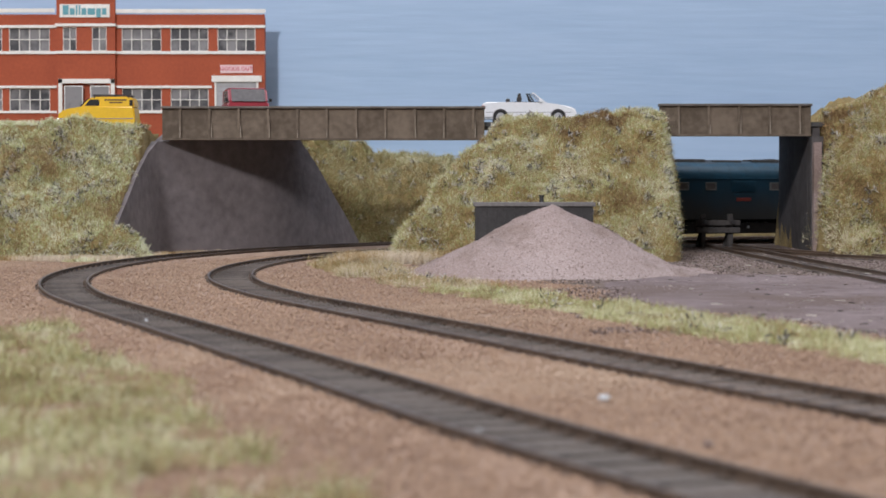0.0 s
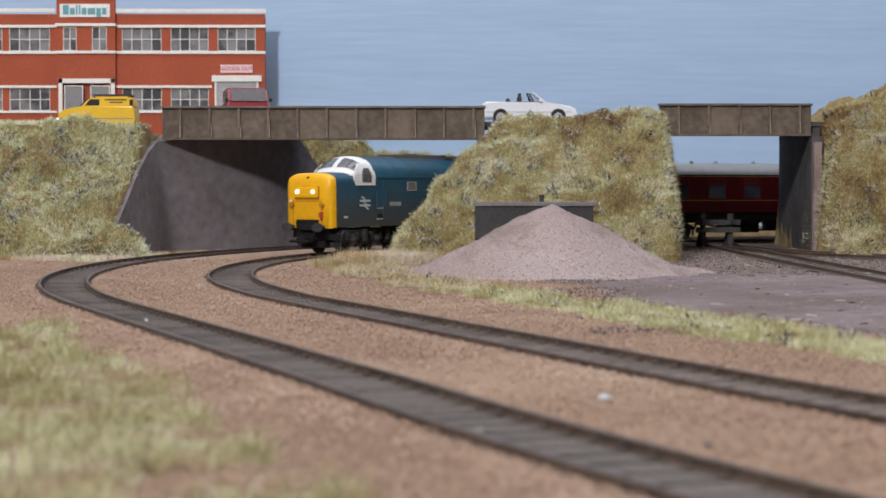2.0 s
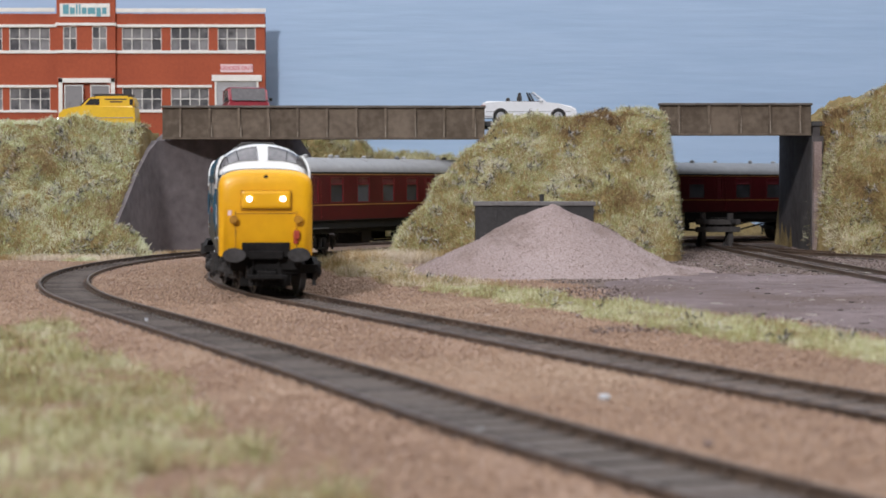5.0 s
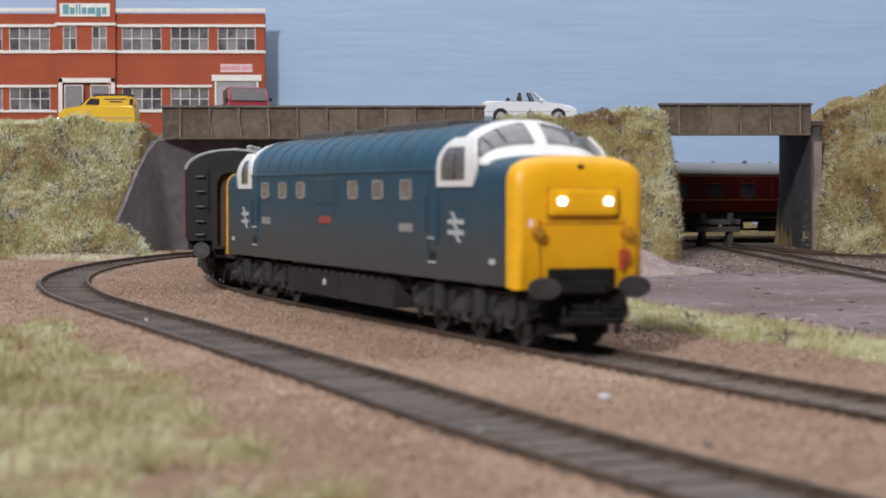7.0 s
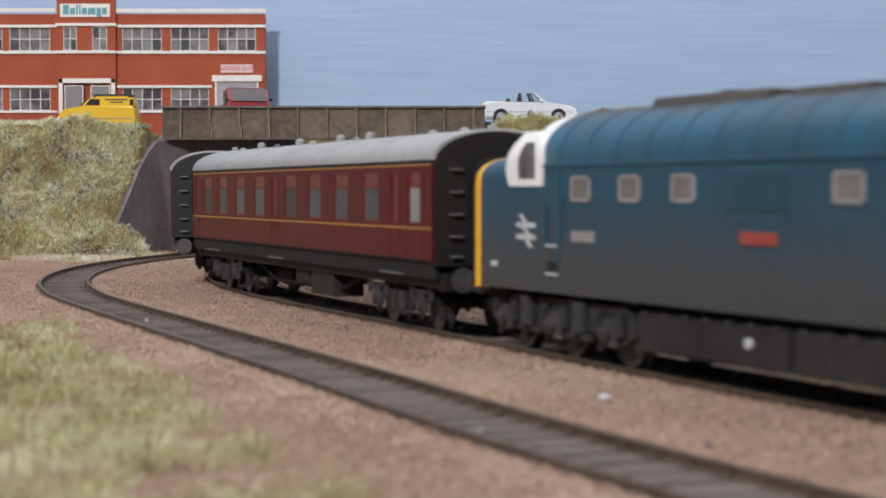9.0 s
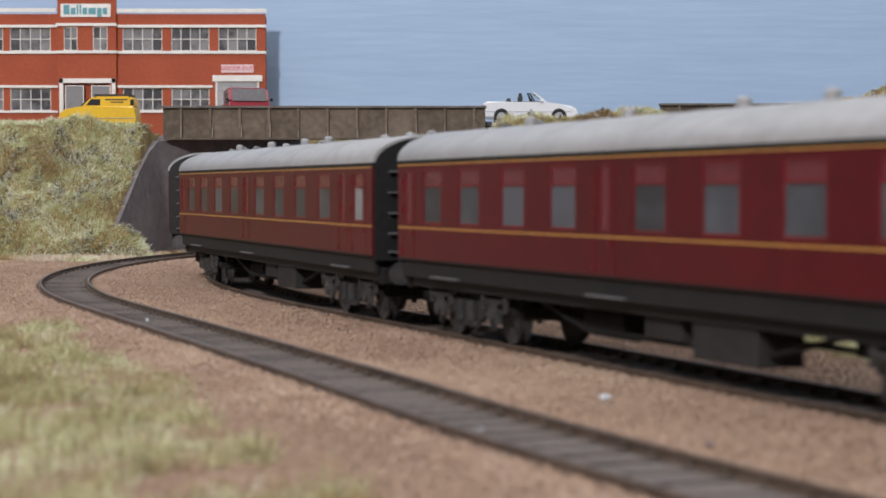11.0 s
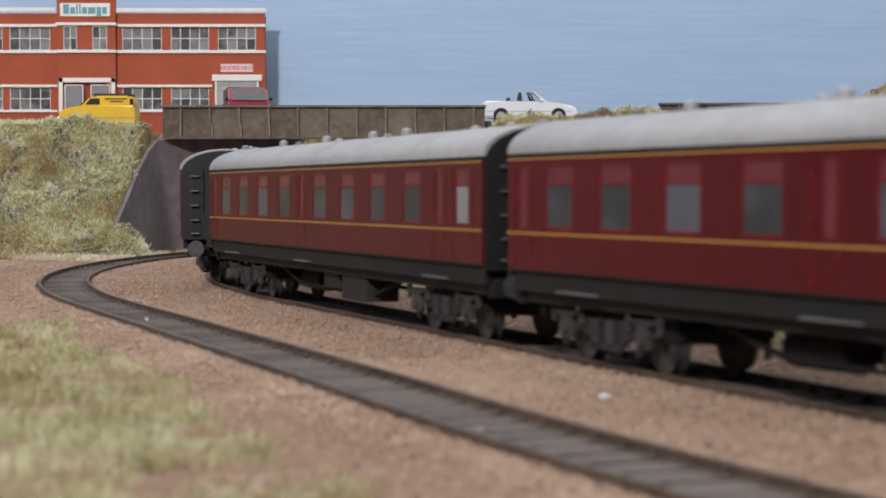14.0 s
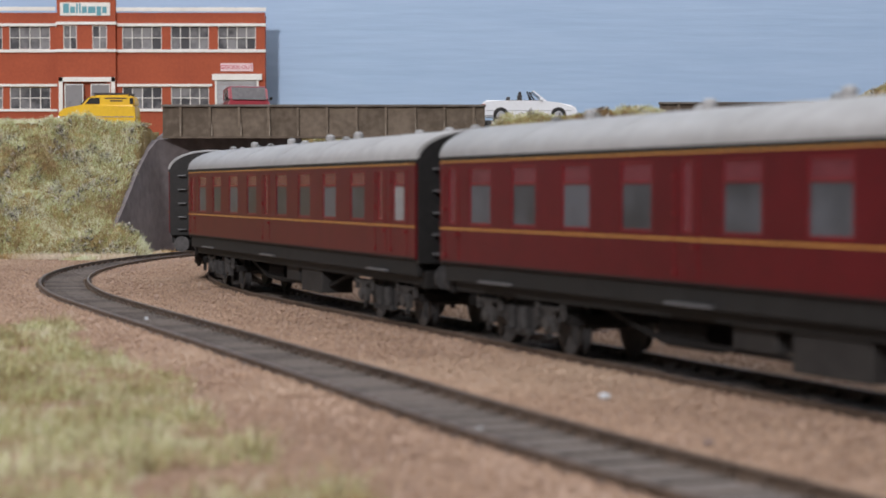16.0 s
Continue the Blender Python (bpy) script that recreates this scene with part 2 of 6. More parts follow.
M["buffer"] = mat("buffer_steel", (0.08, 0.078, 0.08), (0.03, 0.029, 0.03), 0.5, 60, metal=0.4)
M["lamp"] = glow("headlamp_glow", (0.92, 0.95, 1.0), 2.6)
M["decal"] = mat("white_transfer", (0.52, 0.54, 0.55), (0.42, 0.44, 0.45), 0.6, 90)
M["plate"] = mat("red_nameplate", (0.33, 0.06, 0.045), (0.26, 0.045, 0.035), 0.5, 90)
M["redlamp"] = mat("red_hose", (0.45, 0.06, 0.03), (0.32, 0.04, 0.02), 0.5, 90)
M["maroon"] = mat("maroon_paint", (0.088, 0.0045, 0.0078), (0.064, 0.0034, 0.0055), 0.4, 24, fine=250, spec=0.3)
M["maroon_clear"] = mat("maroon_glazing_strip", (0.17, 0.009, 0.013), (0.115, 0.006, 0.009), 0.4, 24, fine=250)
M["gold"] = mat("gold_line", (0.42, 0.205, 0.05), (0.33, 0.155, 0.036), 0.5, 60)
M["coachroof"] = mat("coach_roof_grey", (0.345, 0.345, 0.35), (0.27, 0.27, 0.27), 0.6, 30, fine=220)
M["gangway"] = mat("gangway_brown", (0.085, 0.04, 0.022), (0.05, 0.024, 0.014), 0.7, 60)
M["seat"] = mat("coach_interior", (0.22, 0.20, 0.175), (0.12, 0.105, 0.09), 0.85, 60)
M["hutgrey"] = mat("hut_grey", (0.055, 0.052, 0.053), (0.033, 0.031, 0.031), 0.8, 60, fine=500, bump=0.4)
M["slab"] = mat("slab_grey", (0.22, 0.21, 0.205), (0.13, 0.12, 0.118), 0.8, 60, fine=500, bump=0.3)
M["road"] = mat("road_tarmac", (0.09, 0.088, 0.088), (0.055, 0.054, 0.054), 0.9, 50, fine=500, bump=0.4)
M["wood"] = mat("buffer_stop_timber", (0.085, 0.078, 0.075), (0.045, 0.04, 0.038), 0.85, 60, fine=500, bump=0.3)
M["plaster"] = mat("room_paint", (0.30, 0.295, 0.29), (0.25, 0.245, 0.24), 0.85, 3)
M["floorwood"] = mat("room_floor", (0.25, 0.17, 0.11), (0.18, 0.12, 0.075), 0.6, 5)
M["chip"] = mat("white_chip", (0.52, 0.55, 0.58), (0.40, 0.42, 0.45), 0.6, 90)


# ---- mesh helpers ----
def part(name, bm, material, parent=None, label="", smooth=False, m=None):
    """Links a bmesh (in mm) as one mesh object under a thing or a part."""
    bmesh.ops.recalc_face_normals(bm, faces=bm.faces)
    for v in bm.verts:
        v.co *= U
    me = bpy.data.meshes.new(name)
    bm.to_mesh(me)
    bm.free()
    if smooth:
        me.shade_smooth()
        me.set_sharp_from_angle(angle=radians(38))
    for x in material if isinstance(material, (list, tuple)) else [material]:
        me.materials.append(x)
    ob = new(name, me)
    if parent:
        ob.parent = parent
    if m:
        ob.matrix_basis = m
    return tagged(ob, label) if label else ob


def raw(name, verts, faces, material, parent=None, smooth=False):
    """A mesh from computed arrays in mm; every face has the same number of corners."""
    verts, faces = np.asarray(verts, np.float32) * U, np.asarray(faces, np.int32)
    me = bpy.data.meshes.new(name)
    me.vertices.add(len(verts))
    me.vertices.foreach_set("co", verts.ravel())
    k = faces.shape[1]
    me.loops.add(faces.size)
    me.loops.foreach_set("vertex_index", faces.ravel())
    me.polygons.add(len(faces))
    me.polygons.foreach_set("loop_start", np.arange(0, faces.size, k, dtype=np.int32))
    me.update(calc_edges=True)
    me.validate()
    me.materials.append(material)
    if smooth:
        me.shade_smooth()
    ob = new(name, me)
    if parent:
        ob.parent = parent
    return ob


def box(bm, x0, x1, y0, y1, z0, z1, bevel=0.0, m=None):
    r = bmesh.ops.create_cube(bm, size=1)
    vs = r["verts"]
    for v in vs:
        v.co = Vector(((x0 + x1) / 2 + v.co.x * (x1 - x0), (y0 + y1) / 2 + v.co.y * (y1 - y0), (z0 + z1) / 2 + v.co.z * (z1 - z0)))
    if bevel:
        es = list({e for v in vs for e in v.link_edges})
        out = bmesh.ops.bevel(bm, geom=es, offset=bevel, segments=2, affect="EDGES", profile=0.6)
        vs = list(set(out["verts"]) | {v for v in vs if v.is_valid})
    if m:
        bmesh.ops.transform(bm, matrix=m, verts=[v for v in vs if v.is_valid])
    return bm


def cyl(bm, r, length, m, seg=16, r2=None):
    out = bmesh.ops.create_cone(bm, cap_ends=True, segments=seg, radius1=r, radius2=r if r2 is None else r2, depth=length)
    bmesh.ops.transform(bm, matrix=m, verts=out["verts"])
    return bm


def ball(bm, r, m, seg=10):
    out = bmesh.ops.create_uvsphere(bm, u_segments=seg, v_segments=max(4, seg // 2), radius=r)
    bmesh.ops.transform(bm, matrix=m, verts=out["verts"])
    return bm


def loft(bm, rings, close=True, caps=True):
    """Skins rings of equal length."""
    rows = [[bm.verts.new(p) for p in ring] for ring in rings]
    n = len(rows[0])
    for a, b in zip(rows, rows[1:]):
        for i in range(n if close else n - 1):
            j = (i + 1) % n
            bm.faces.new((a[i], a[j], b[j], b[i]))
    if caps:
        bm.faces.new(rows[0])
        bm.faces.new(rows[-1])
    return rows


def prism(bm, outline, axis, a, b):
    """Extrudes a 2D outline along x, y or z from a to b."""
    def put(p, w):
        return {"x": (w, p[0], p[1]), "y": (p[0], w, p[1]), "z": (p[0], p[1], w)}[axis]
    return loft(bm, [[put(p, a) for p in outline], [put(p, b) for p in outline]])


AX = pose(0, 0, 0, 90)      # cylinder along y
AXX = pose(0, 0, 0, 0, 90)  # cylinder along x


def at(x, y, z, m=None):
    return Matrix.Translation((x, y, z)) @ m if m else Matrix.Translation((x, y, z))


def vnoise(p, s, seed=0):
    return noise.noise(Vector((p[0] / s + seed * 7.3, p[1] / s - seed * 3.1, seed * 1.7)))


# ---- the line of the tracks ----
def curvature(s):
    return float(np.interp(s, [-500, -150, 0, 160, 320, 480, 640, 800, 1000, 1180, 1270], [0, -0.112, -0.877, 0.10, -0.035, -2.255, -2.407, -2.372, -2.096, -2.368, 0.0])) * 1e-3


STEP = 4.0
line_s = np.arange(-1100, 2900, STEP)
line_p = np.zeros((len(line_s), 2))
_i0 = int(np.argmin(abs(line_s)))
line_p[_i0] = (84.6, 270.1)
_h = 2.0092
for _i in range(_i0, len(line_s) - 1):
    _h += curvature(line_s[_i]) * STEP
    line_p[_i + 1] = line_p[_i] + STEP * np.array([math.cos(_h), math.sin(_h)])
_h = 2.0092
for _i in range(_i0, 0, -1):
    _h -= curvature(line_s[_i - 1]) * STEP
    line_p[_i - 1] = line_p[_i] - STEP * np.array([math.cos(_h), math.sin(_h)])


def outer(s):
    """Distance of the outer track from the inner one."""
    return float(np.interp(s, [-200, 100, 420], [73.8, 66.4, 67.9]))


def level(y):
    """Height of the rail tops: the line climbs gently to the back."""
    return float(np.interp(y, [620, 900, 1130], [0, 2.6, 4.6]))


def line(s, side=0.0):
    """A point of the track centre, s mm back from its near mark, moved sideways (to the outside of the curve +)."""
    i = (s - line_s[0]) / STEP
    k = int(min(max(i, 0), len(line_s) - 2))
    a, b = line_p[k], line_p[k + 1]
    d = (b - a) / STEP
    p = a + (b - a) * (i - k)
    n = np.array([-d[1], d[0]])
    q = p + n * side
    return np.array([q[0], q[1], level(q[1])]), d, n


# ---- room and baseboard ----
def structure(ob, label, category=""):
    return tagged(ob, label, category, kind="structure")


def room():
    def wall(name, x0, x1, y0, y1, z0, z1, m, label):
        bm = bmesh.new()
        box(bm, x0, x1, y0, y1, z0, z1)
        structure(part(name, bm, m), label)
    wall("wall_north", -1500, 2150, 1560, 1640, -900, 1600, M["plaster"], "plain pale painted room wall")
    wall("wall_south", -1500, 2150, -1980, -1900, -900, 1600, M["plaster"], "plain pale painted room wall")
    wall("wall_west", -1580, -1503, -1980, 1640, -900, 1600, M["plaster"], "plain pale painted room wall")
    wall("wall_east", 2153, 2230, -1980, 1640, -900, 1600, M["plaster"], "plain pale painted room wall")
    wall("floor", -1580, 2230, -1980, 1640, -980, -903, M["floorwood"], "plain brown room floor")
    wall("ceiling", -1580, 2230, -1980, 1640, 1603, 1680, M["plaster"], "plain pale painted ceiling")


def ground_z(x, y):
    """Height of the scenic surface."""
    rise = float(np.interp(y, [620, 900, 1130], [0, 2.6, 4.6]))
    if x < -40 and y > 900:
        rise = min(rise, 2.6)
    return -2.4 + rise


def sheet(name, xs, ys, height, material, parent=None):
    """A height field over a grid."""
    nx, ny = len(xs), len(ys)
    verts = [(x, y, height(x, y)) for y in ys for x in xs]
    i = np.arange(nx * ny).reshape(ny, nx)
    faces = np.stack([i[:-1, :-1], i[:-1, 1:], i[1:, 1:], i[1:, :-1]], -1).reshape(-1, 4)
    return raw(name, verts, faces, material, parent, smooth=True)


def ground():
    xs = np.unique(np.concatenate([np.arange(-700, -300, 50), np.arange(-300, 330, 5), np.arange(330, 1850, 60)]))
    ys = np.unique(np.concatenate([np.arange(-780, 150, 60), np.arange(150, 1300, 6), np.arange(1300, 1340, 12)]))
    ob = sheet("ground", xs, ys, lambda x, y: ground_z(x, y) - 0.5 + 0.55 * vnoise((x, y), 14) + 0.3 * vnoise((x, y), 4, 2), M["ballast"])
    structure(ob, "pinkish brown ballasted ground of the model railway", "ground")
    bm = bmesh.new()
    box(bm, -700, 1810, -780, 1331, -40, -8)
    structure(part("baseboard", bm, M["floorwood"]), "wooden baseboard under the model scenery", "baseboard")


def yard():
    xs, ys = np.arange(20, 420, 4.0), np.arange(380, 1010, 5.0)

    def h(x, y):
        edge = np.interp(y, [380, 430, 500, 610, 700, 760, 900, 1010], [150, 128, 108, 72, 62, 70, 118, 190]) + 9 * vnoise((x, y), 30, 5)
        back = np.interp(x, [60, 110, 190, 300], [720, 800, 775, 740]) + 8 * vnoise((x, y), 22, 8)
        return ground_z(x, y) + min(0.6, max(-2.5, (x - edge) * 0.12), max(-2.5, (back - y) * 0.08)) + 0.35 * vnoise((x, y), 9, 6)
    structure(sheet("yard", xs, ys, h, M["yard"]), "purplish grey hard yard surface beside the gravel heap", "yard")
    def dirt_h(x, y):
        rim = np.interp(x, [-60, 0, 60, 120, 330], [880, 850, 700, 715, 640]) + 10 * vnoise((x, y), 26, 9)
        return ground_z(x, y) + min(0.15, max(-2.5, (y - rim) * 0.06), max(-2.5, (x + 0.062 * (y - 1000) + 18) * 0.06)) + 0.5 * vnoise((x, y), 7, 10)
    structure(sheet("siding_ground", np.arange(-60, 420, 4.0), np.arange(640, 1180, 4.0), dirt_h, M["dirt"]), "dark brown trodden earth round the sidings", "ground")
    bm = bmesh.new()
    rnd = random.Random(4)
    for _ in range(150):
        x, y = rnd.uniform(90, 240), rnd.uniform(470, 900)
        box(bm, -rnd.uniform(0.3, 2.2), rnd.uniform(0.3, 2.2), -0.11, 0.11, -0.3, 0.12, m=at(x, y, ground_z(x, y) + 0.75, pose(0, 0, 0, 0, 0, rnd.uniform(-90, 90))))
    tagged(part("yard_litter", bm, M["twig"]), "thin dark splinters and scraps lying on the yard", "litter", kind="stuff")


def yard_stones():
    n = 30000
    x, y = RNG.uniform(40, 260, n), RNG.uniform(470, 1100, n)
    pts = np.array([(a, c, ground_z(a, c) + 0.35) for a, c in zip(x, y) if a < 0.26 * c and a > 0.06 * c + 10 * vnoise((a, c), 30, 91) and vnoise((a, c), 40, 92) > -0.35 + 0.25 * (c < 720)])
    grains("yard_stones", pts, 0.42, M["stone"], "small brown and grey stones strewn over the yard", "stones")


def backdrop():
    bm = bmesh.new()
    box(bm, -700, 1810, 1332, 1344, -40, 760)
    structure(part("backdrop", bm, M["sky"]), "hand-painted pale blue sky board with brush strokes", "backdrop")


# ---- tracks ----
def rail_mesh(name, pts, normals, parent):
    """A rail with foot, web and head along computed points of its head."""
    prof = [(-1.0, -2.4), (1.0, -2.4), (1.0, -2.0), (0.32, -1.7), (0.32, -0.75), (0.5, -0.55), (0.5, -0.08), (0.38, 0.0), (-0.38, 0.0), (-0.5, -0.08), (-0.5, -0.55), (-0.32, -0.75), (-0.32, -1.7), (-1.0, -2.0)]
    k = len(prof)
    verts = [(p[0] + n[0] * o, p[1] + n[1] * o, p[2] + z) for p, n in zip(pts, normals) for o, z in prof]
    i = np.arange(len(pts) * k).reshape(len(pts), k)
    j = np.roll(i, -1, axis=1)
    faces = np.stack([i[:-1], j[:-1], j[1:], i[1:]], -1).reshape(-1, 4)
    return raw(name, verts, faces, M["rail"], parent)


def track(side, s0, s1, n0, n1, bed_mat, label):
    """One running line: two rails, sleepers and their chairs, on a strip of dark bed."""
    top = new("railway_track")
    tagged(top, label, "railway track", "curved running lines")
    ss = np.arange(s0, s1, 6.0)
    for o in (-9.3, 9.3):
        rows = [line(s, side(s) + o) for s in ss]
        rail_mesh("rail", [r[0] for r in rows], [r[2] for r in rows], top)
    bed = []
    for s in ss:
        for o, z in ((-10.5, -2.3), (-8, -2.05), (-4, -2.0), (0, -1.95), (4, -2.0), (8, -2.05), (10.5, -2.3)):
            p, _, _ = line(s, side(s) + o)
            bed.append((p[0], p[1], p[2] + z + 0.12 * vnoise((s, o), 5, 4)))
    i = np.arange(len(bed)).reshape(-1, 7)
    f = np.stack([i[:-1, :-1], i[:-1, 1:], i[1:, 1:], i[1:, :-1]], -1).reshape(-1, 4)
    raw("track_bed", bed, f, bed_mat, top, smooth=True)
    for sg in (-1, 1):
        bed = []
        for s in ss:
            for o, z in ((9.5, -1.95), (10.6, -1.4), (13, -1.35), (16, -1.7), (19, -3.4)):
                p, _, _ = line(s, side(s) + sg * (o + 0.5 * vnoise((s, o * 3), 5, 3)))
                bed.append((p[0], p[1], p[2] + z + 0.3 * vnoise((s, o * 3), 4, 4)))
        i = np.arange(len(bed)).reshape(-1, 5)
        f = np.stack([i[:-1, :-1], i[:-1, 1:], i[1:, 1:], i[1:, :-1]], -1).reshape(-1, 4)
        raw("ballast_shoulder", bed, f, M["ballast"], top, smooth=True)
    bm = bmesh.new()
    box(bm, -1.7, 1.7, -15.0, 15.0, -0.9, 0.0, 0.18)
    first = part("sleeper", bm, M["sleeper"], top)
    places = np.arange(n0, n1, 8.4)
    bm = bmesh.new()
    for q, s in enumerate(places):
        p, d, n = line(s, side(s))
        m = Matrix.Translation((p[0] * U, p[1] * U, (p[2] - 1.62) * U)) @ Matrix.Rotation(math.atan2(d[1], d[0]) + 0.02 * vnoise((s, 0), 3), 4, "Z")
        ob = first if q == 0 else new("sleeper", first.data)
        ob.parent = top
        ob.matrix_basis = m
        for o in (-9.3, 9.3):
            for w in (-1.25, 1.25):
                c = p[:2] + n * (o + w)
                box(bm, -1.0, 1.0, -0.5, 0.5, -1.8, -0.95, m=at(c[0], c[1], p[2], pose(0, 0, 0, 0, 0, math.degrees(math.atan2(d[1], d[0])))))
    tagged(part("rail_fixing", bm, M["rail"], top), kind="stuff")
    return top


def siding(points, label):
    top = new("siding_track")
    tagged(top, label, "railway track", "sidings beside the yard")
    pts = np.array(points, float)
    tt = np.linspace(0, 1, 60)
    base = np.linspace(0, 1, len(pts))
    c = np.stack([np.polyval(np.polyfit(base, pts[:, k], 2), tt) for k in (0, 1)], 1)
    d = np.gradient(c, axis=0)
    d /= np.linalg.norm(d, axis=1)[:, None]
    n = np.stack([-d[:, 1], d[:, 0]], 1)
    for o in (-8.75, 8.75):
        q = c + n * o
        rail_mesh("rail", [(a[0], a[1], ground_z(a[0], a[1]) + 2.5) for a in q], n, top)
    bm = bmesh.new()
    box(bm, -1.7, 1.7, -14, 14, -0.9, 0.0, 0.18)
    first = part("sleeper", bm, M["sleeper"], top)
    run = np.concatenate([[0], np.cumsum(np.linalg.norm(np.diff(c, axis=0), axis=1))])
    for q, s in enumerate(np.arange(4, run[-1], 9.0)):
        p = np.array([np.interp(s, run, c[:, 0]), np.interp(s, run, c[:, 1])])
        k = min(int(np.searchsorted(run, s)), len(d) - 1)
        ob = first if q == 0 else new("sleeper", first.data)
        ob.parent = top
        ob.matrix_basis = Matrix.Translation((p[0] * U, p[1] * U, (ground_z(p[0], p[1]) + 0.55) * U)) @ Matrix.Rotation(math.atan2(d[k][1], d[k][0]), 4, "Z")
    return top


def buffer_stop(x, y, turn):
    top = new("buffer_stop")
    tagged(top, "dark weathered timber buffer stop at the siding's end", "buffer stop")
    top.matrix_basis = pose(x * U, y * U, (ground_z(x, y) + 0.1) * U, 0, 0, turn)
    for yy in (-9, 9):
        bm = bmesh.new()
        box(bm, -1.6, 1.6, yy - 1.6, yy + 1.6, 0, 21, 0.3)
        part("post", bm, M["wood"], top)
        bm = bmesh.new()
        prism(bm, [(-1.2, 15), (1.2, 15), (-8, 0), (-11, 0)], "y", yy - 1.2, yy + 1.2)
        part("brace", bm, M["wood"], top)
        bm = bmesh.new()
        cyl(bm, 1.5, 4.5, at(3.6, yy, 16, AXX), 12)
        part("buffer", bm, M["buffer"], top)
    for z in (14.2, 9.5):
        bm = bmesh.new()
        box(bm, 1.7, 4.0, -14.5, 14.5, z - 0.4, z + 3.0, 0.3)
        part("beam", bm, M["wood"], top)


# ---- earthworks ----
def bank(name, xs, ys, height, label, category="embankment"):
    ob = sheet(name, xs, ys, height, M["earth"])
    return tagged(ob, label, category)


def lumps(x, y, seed, a=3.0):
    return 1.15 * a * vnoise((x, y), 17, seed) + 1.1 * a * vnoise((x, y), 8, seed + 1) + 0.3 * a * vnoise((x, y), 3.2, seed + 2)


def h_left(x, y):
    foot = 930 + 14 * vnoise((x, y), 60, 11) + max(0, (x + 230)) * 0.35
    t = (y - foot) / (1012 - foot) if y < 1012 else 1.0
    t = min(max(t, -0.1), 1.0)
    top = 76.0 if y < 1024 else 70.5
    z = -4 + (top + 4) * (max(t, 0) ** 0.78)
    edge = -172.2 - (1040 - y) * 0.09
    wing = float(np.interp(y, [930, 944, 975, 1005, 1020, 1030, 1045], [2, 12, 34, 56, 74, 76, 71]))
    near = min(1.0, max(0.0, (x - edge + 26) / 20))
    z += (min(z + 4, wing) - z) * near
    if 0 < t < 0.99:
        z += lumps(x, y, 12, 5.2) * (1 - 0.75 * near)
    elif t >= 0.99:
        z += lumps(x, y, 12, 0.8)
    if x > edge:
        z -= (x - edge) * 40.0
    spill = 24 * math.exp(-((x + 174) / 13) ** 2 - ((y - 949) / 13) ** 2) - 6 + lumps(x, y, 15, 3.6)
    return max(z, spill if y < 985 else -7.0, -7.0)


def h_mound(x, y):
    yy = 905 + 6 * vnoise((x, y), 25, 21)
    a = (y - yy) / 95.0
    lft = np.interp(y, [890, 1000, 1130], [-28, -18, -22])
    b = (x - lft - 3 * vnoise((x, y), 12, 22)) / 52.0
    c = (0.1345 * y + 2.5 * vnoise((x, y), 10, 23) - x) / 10.5
    back = (405 - math.hypot(x - 336, y - 800)) / 20.0
    t = min(a, b, c, back, 1.0)
    t = max(t, -0.1)
    z = 2 + float(np.interp(x, [60, 90], [74.5, 77])) * (max(t, 0) ** 0.8)
    if 0 < t:
        z += lumps(x, y, 24, 4.4)
    else:
        z -= 8
    if 1043 < y < 1156 and -20 < x < 150:
        z = min(z, 76.0)
    return z


def h_right(x, y):
    a = (y - (955 + 10 * vnoise((x, y), 30, 31))) / 75.0
    c = (x - (218.5 + 2.0 * vnoise((x, y), 10, 32))) / 9.0
    t = max(min(a, c, 1.0), -0.1)
    top = float(np.interp(x, [215, 235, 262, 300, 700], [79, 84, 96, 102, 108]))
    z = top * (max(t, 0) ** 0.8) + (lumps(x, y, 33, 4.4) if t > 0 else -8)
    return z


def h_far(x, y):
    wing = float(np.interp(y, [1074, 1112, 1160, 1212, 1240], [-128, -90, -70, -56, -46]))
    rim = float(np.interp(y, [1085, 1112, 1134, 1160, 1187, 1212, 1260], [72, 68, 50, 31, 14, -2, 60]))
    d = math.hypot(x - 336, y - 800) - 516
    # the low run beyond x = 110 is added, a dark strip covering lit ground
    cap = float(np.interp(x, [-160, -90, -20, 20, 60, 110, 200, 260], [76, 75, 62, 53, 44, 25, 15, 14]))
    t = min(max(d / max(20.0, cap * 0.88), -0.1), 1.0)
    if t <= 0 or (y < 1212 and x > wing - 5):
        return -8.0
    z = cap * t ** 0.85
    return min(z, rim + max(0.0, wing - 6 - x) * 1.1) + lumps(x, y, 41, 5.0) * min(1.0, t * 2)


def h_heap(x, y):
    r = math.hypot((x - 50) / 1.22, (y - 800) / 0.95) * (1 + 0.10 * vnoise((x, y), 40, 51))
    z = 36.0 - r * 0.78 - 3.6 * math.exp(-r * r / 150)
    if r > 34:
        z = 36.0 - 34 * 0.78 - (r - 34) * 0.52 + (0.0055 if x > 60 else 0.003) * min(r - 34, 30) ** 2
    z -= max(0.0, r - 58) * 0.3
    r2 = math.hypot((x - 22) / 1.15, (y - 785) / 0.95)
    z = max(z, 20.5 - r2 * 0.62 - 1.5 * math.exp(-r2 * r2 / 60)) + 2.6 * vnoise((x, y), 24, 54)
    return ground_z(x, y) + z + 0.7 * vnoise((x, y), 6, 52) + 0.35 * vnoise((x, y), 2.5, 53)


RNG = np.random.default_rng(7)


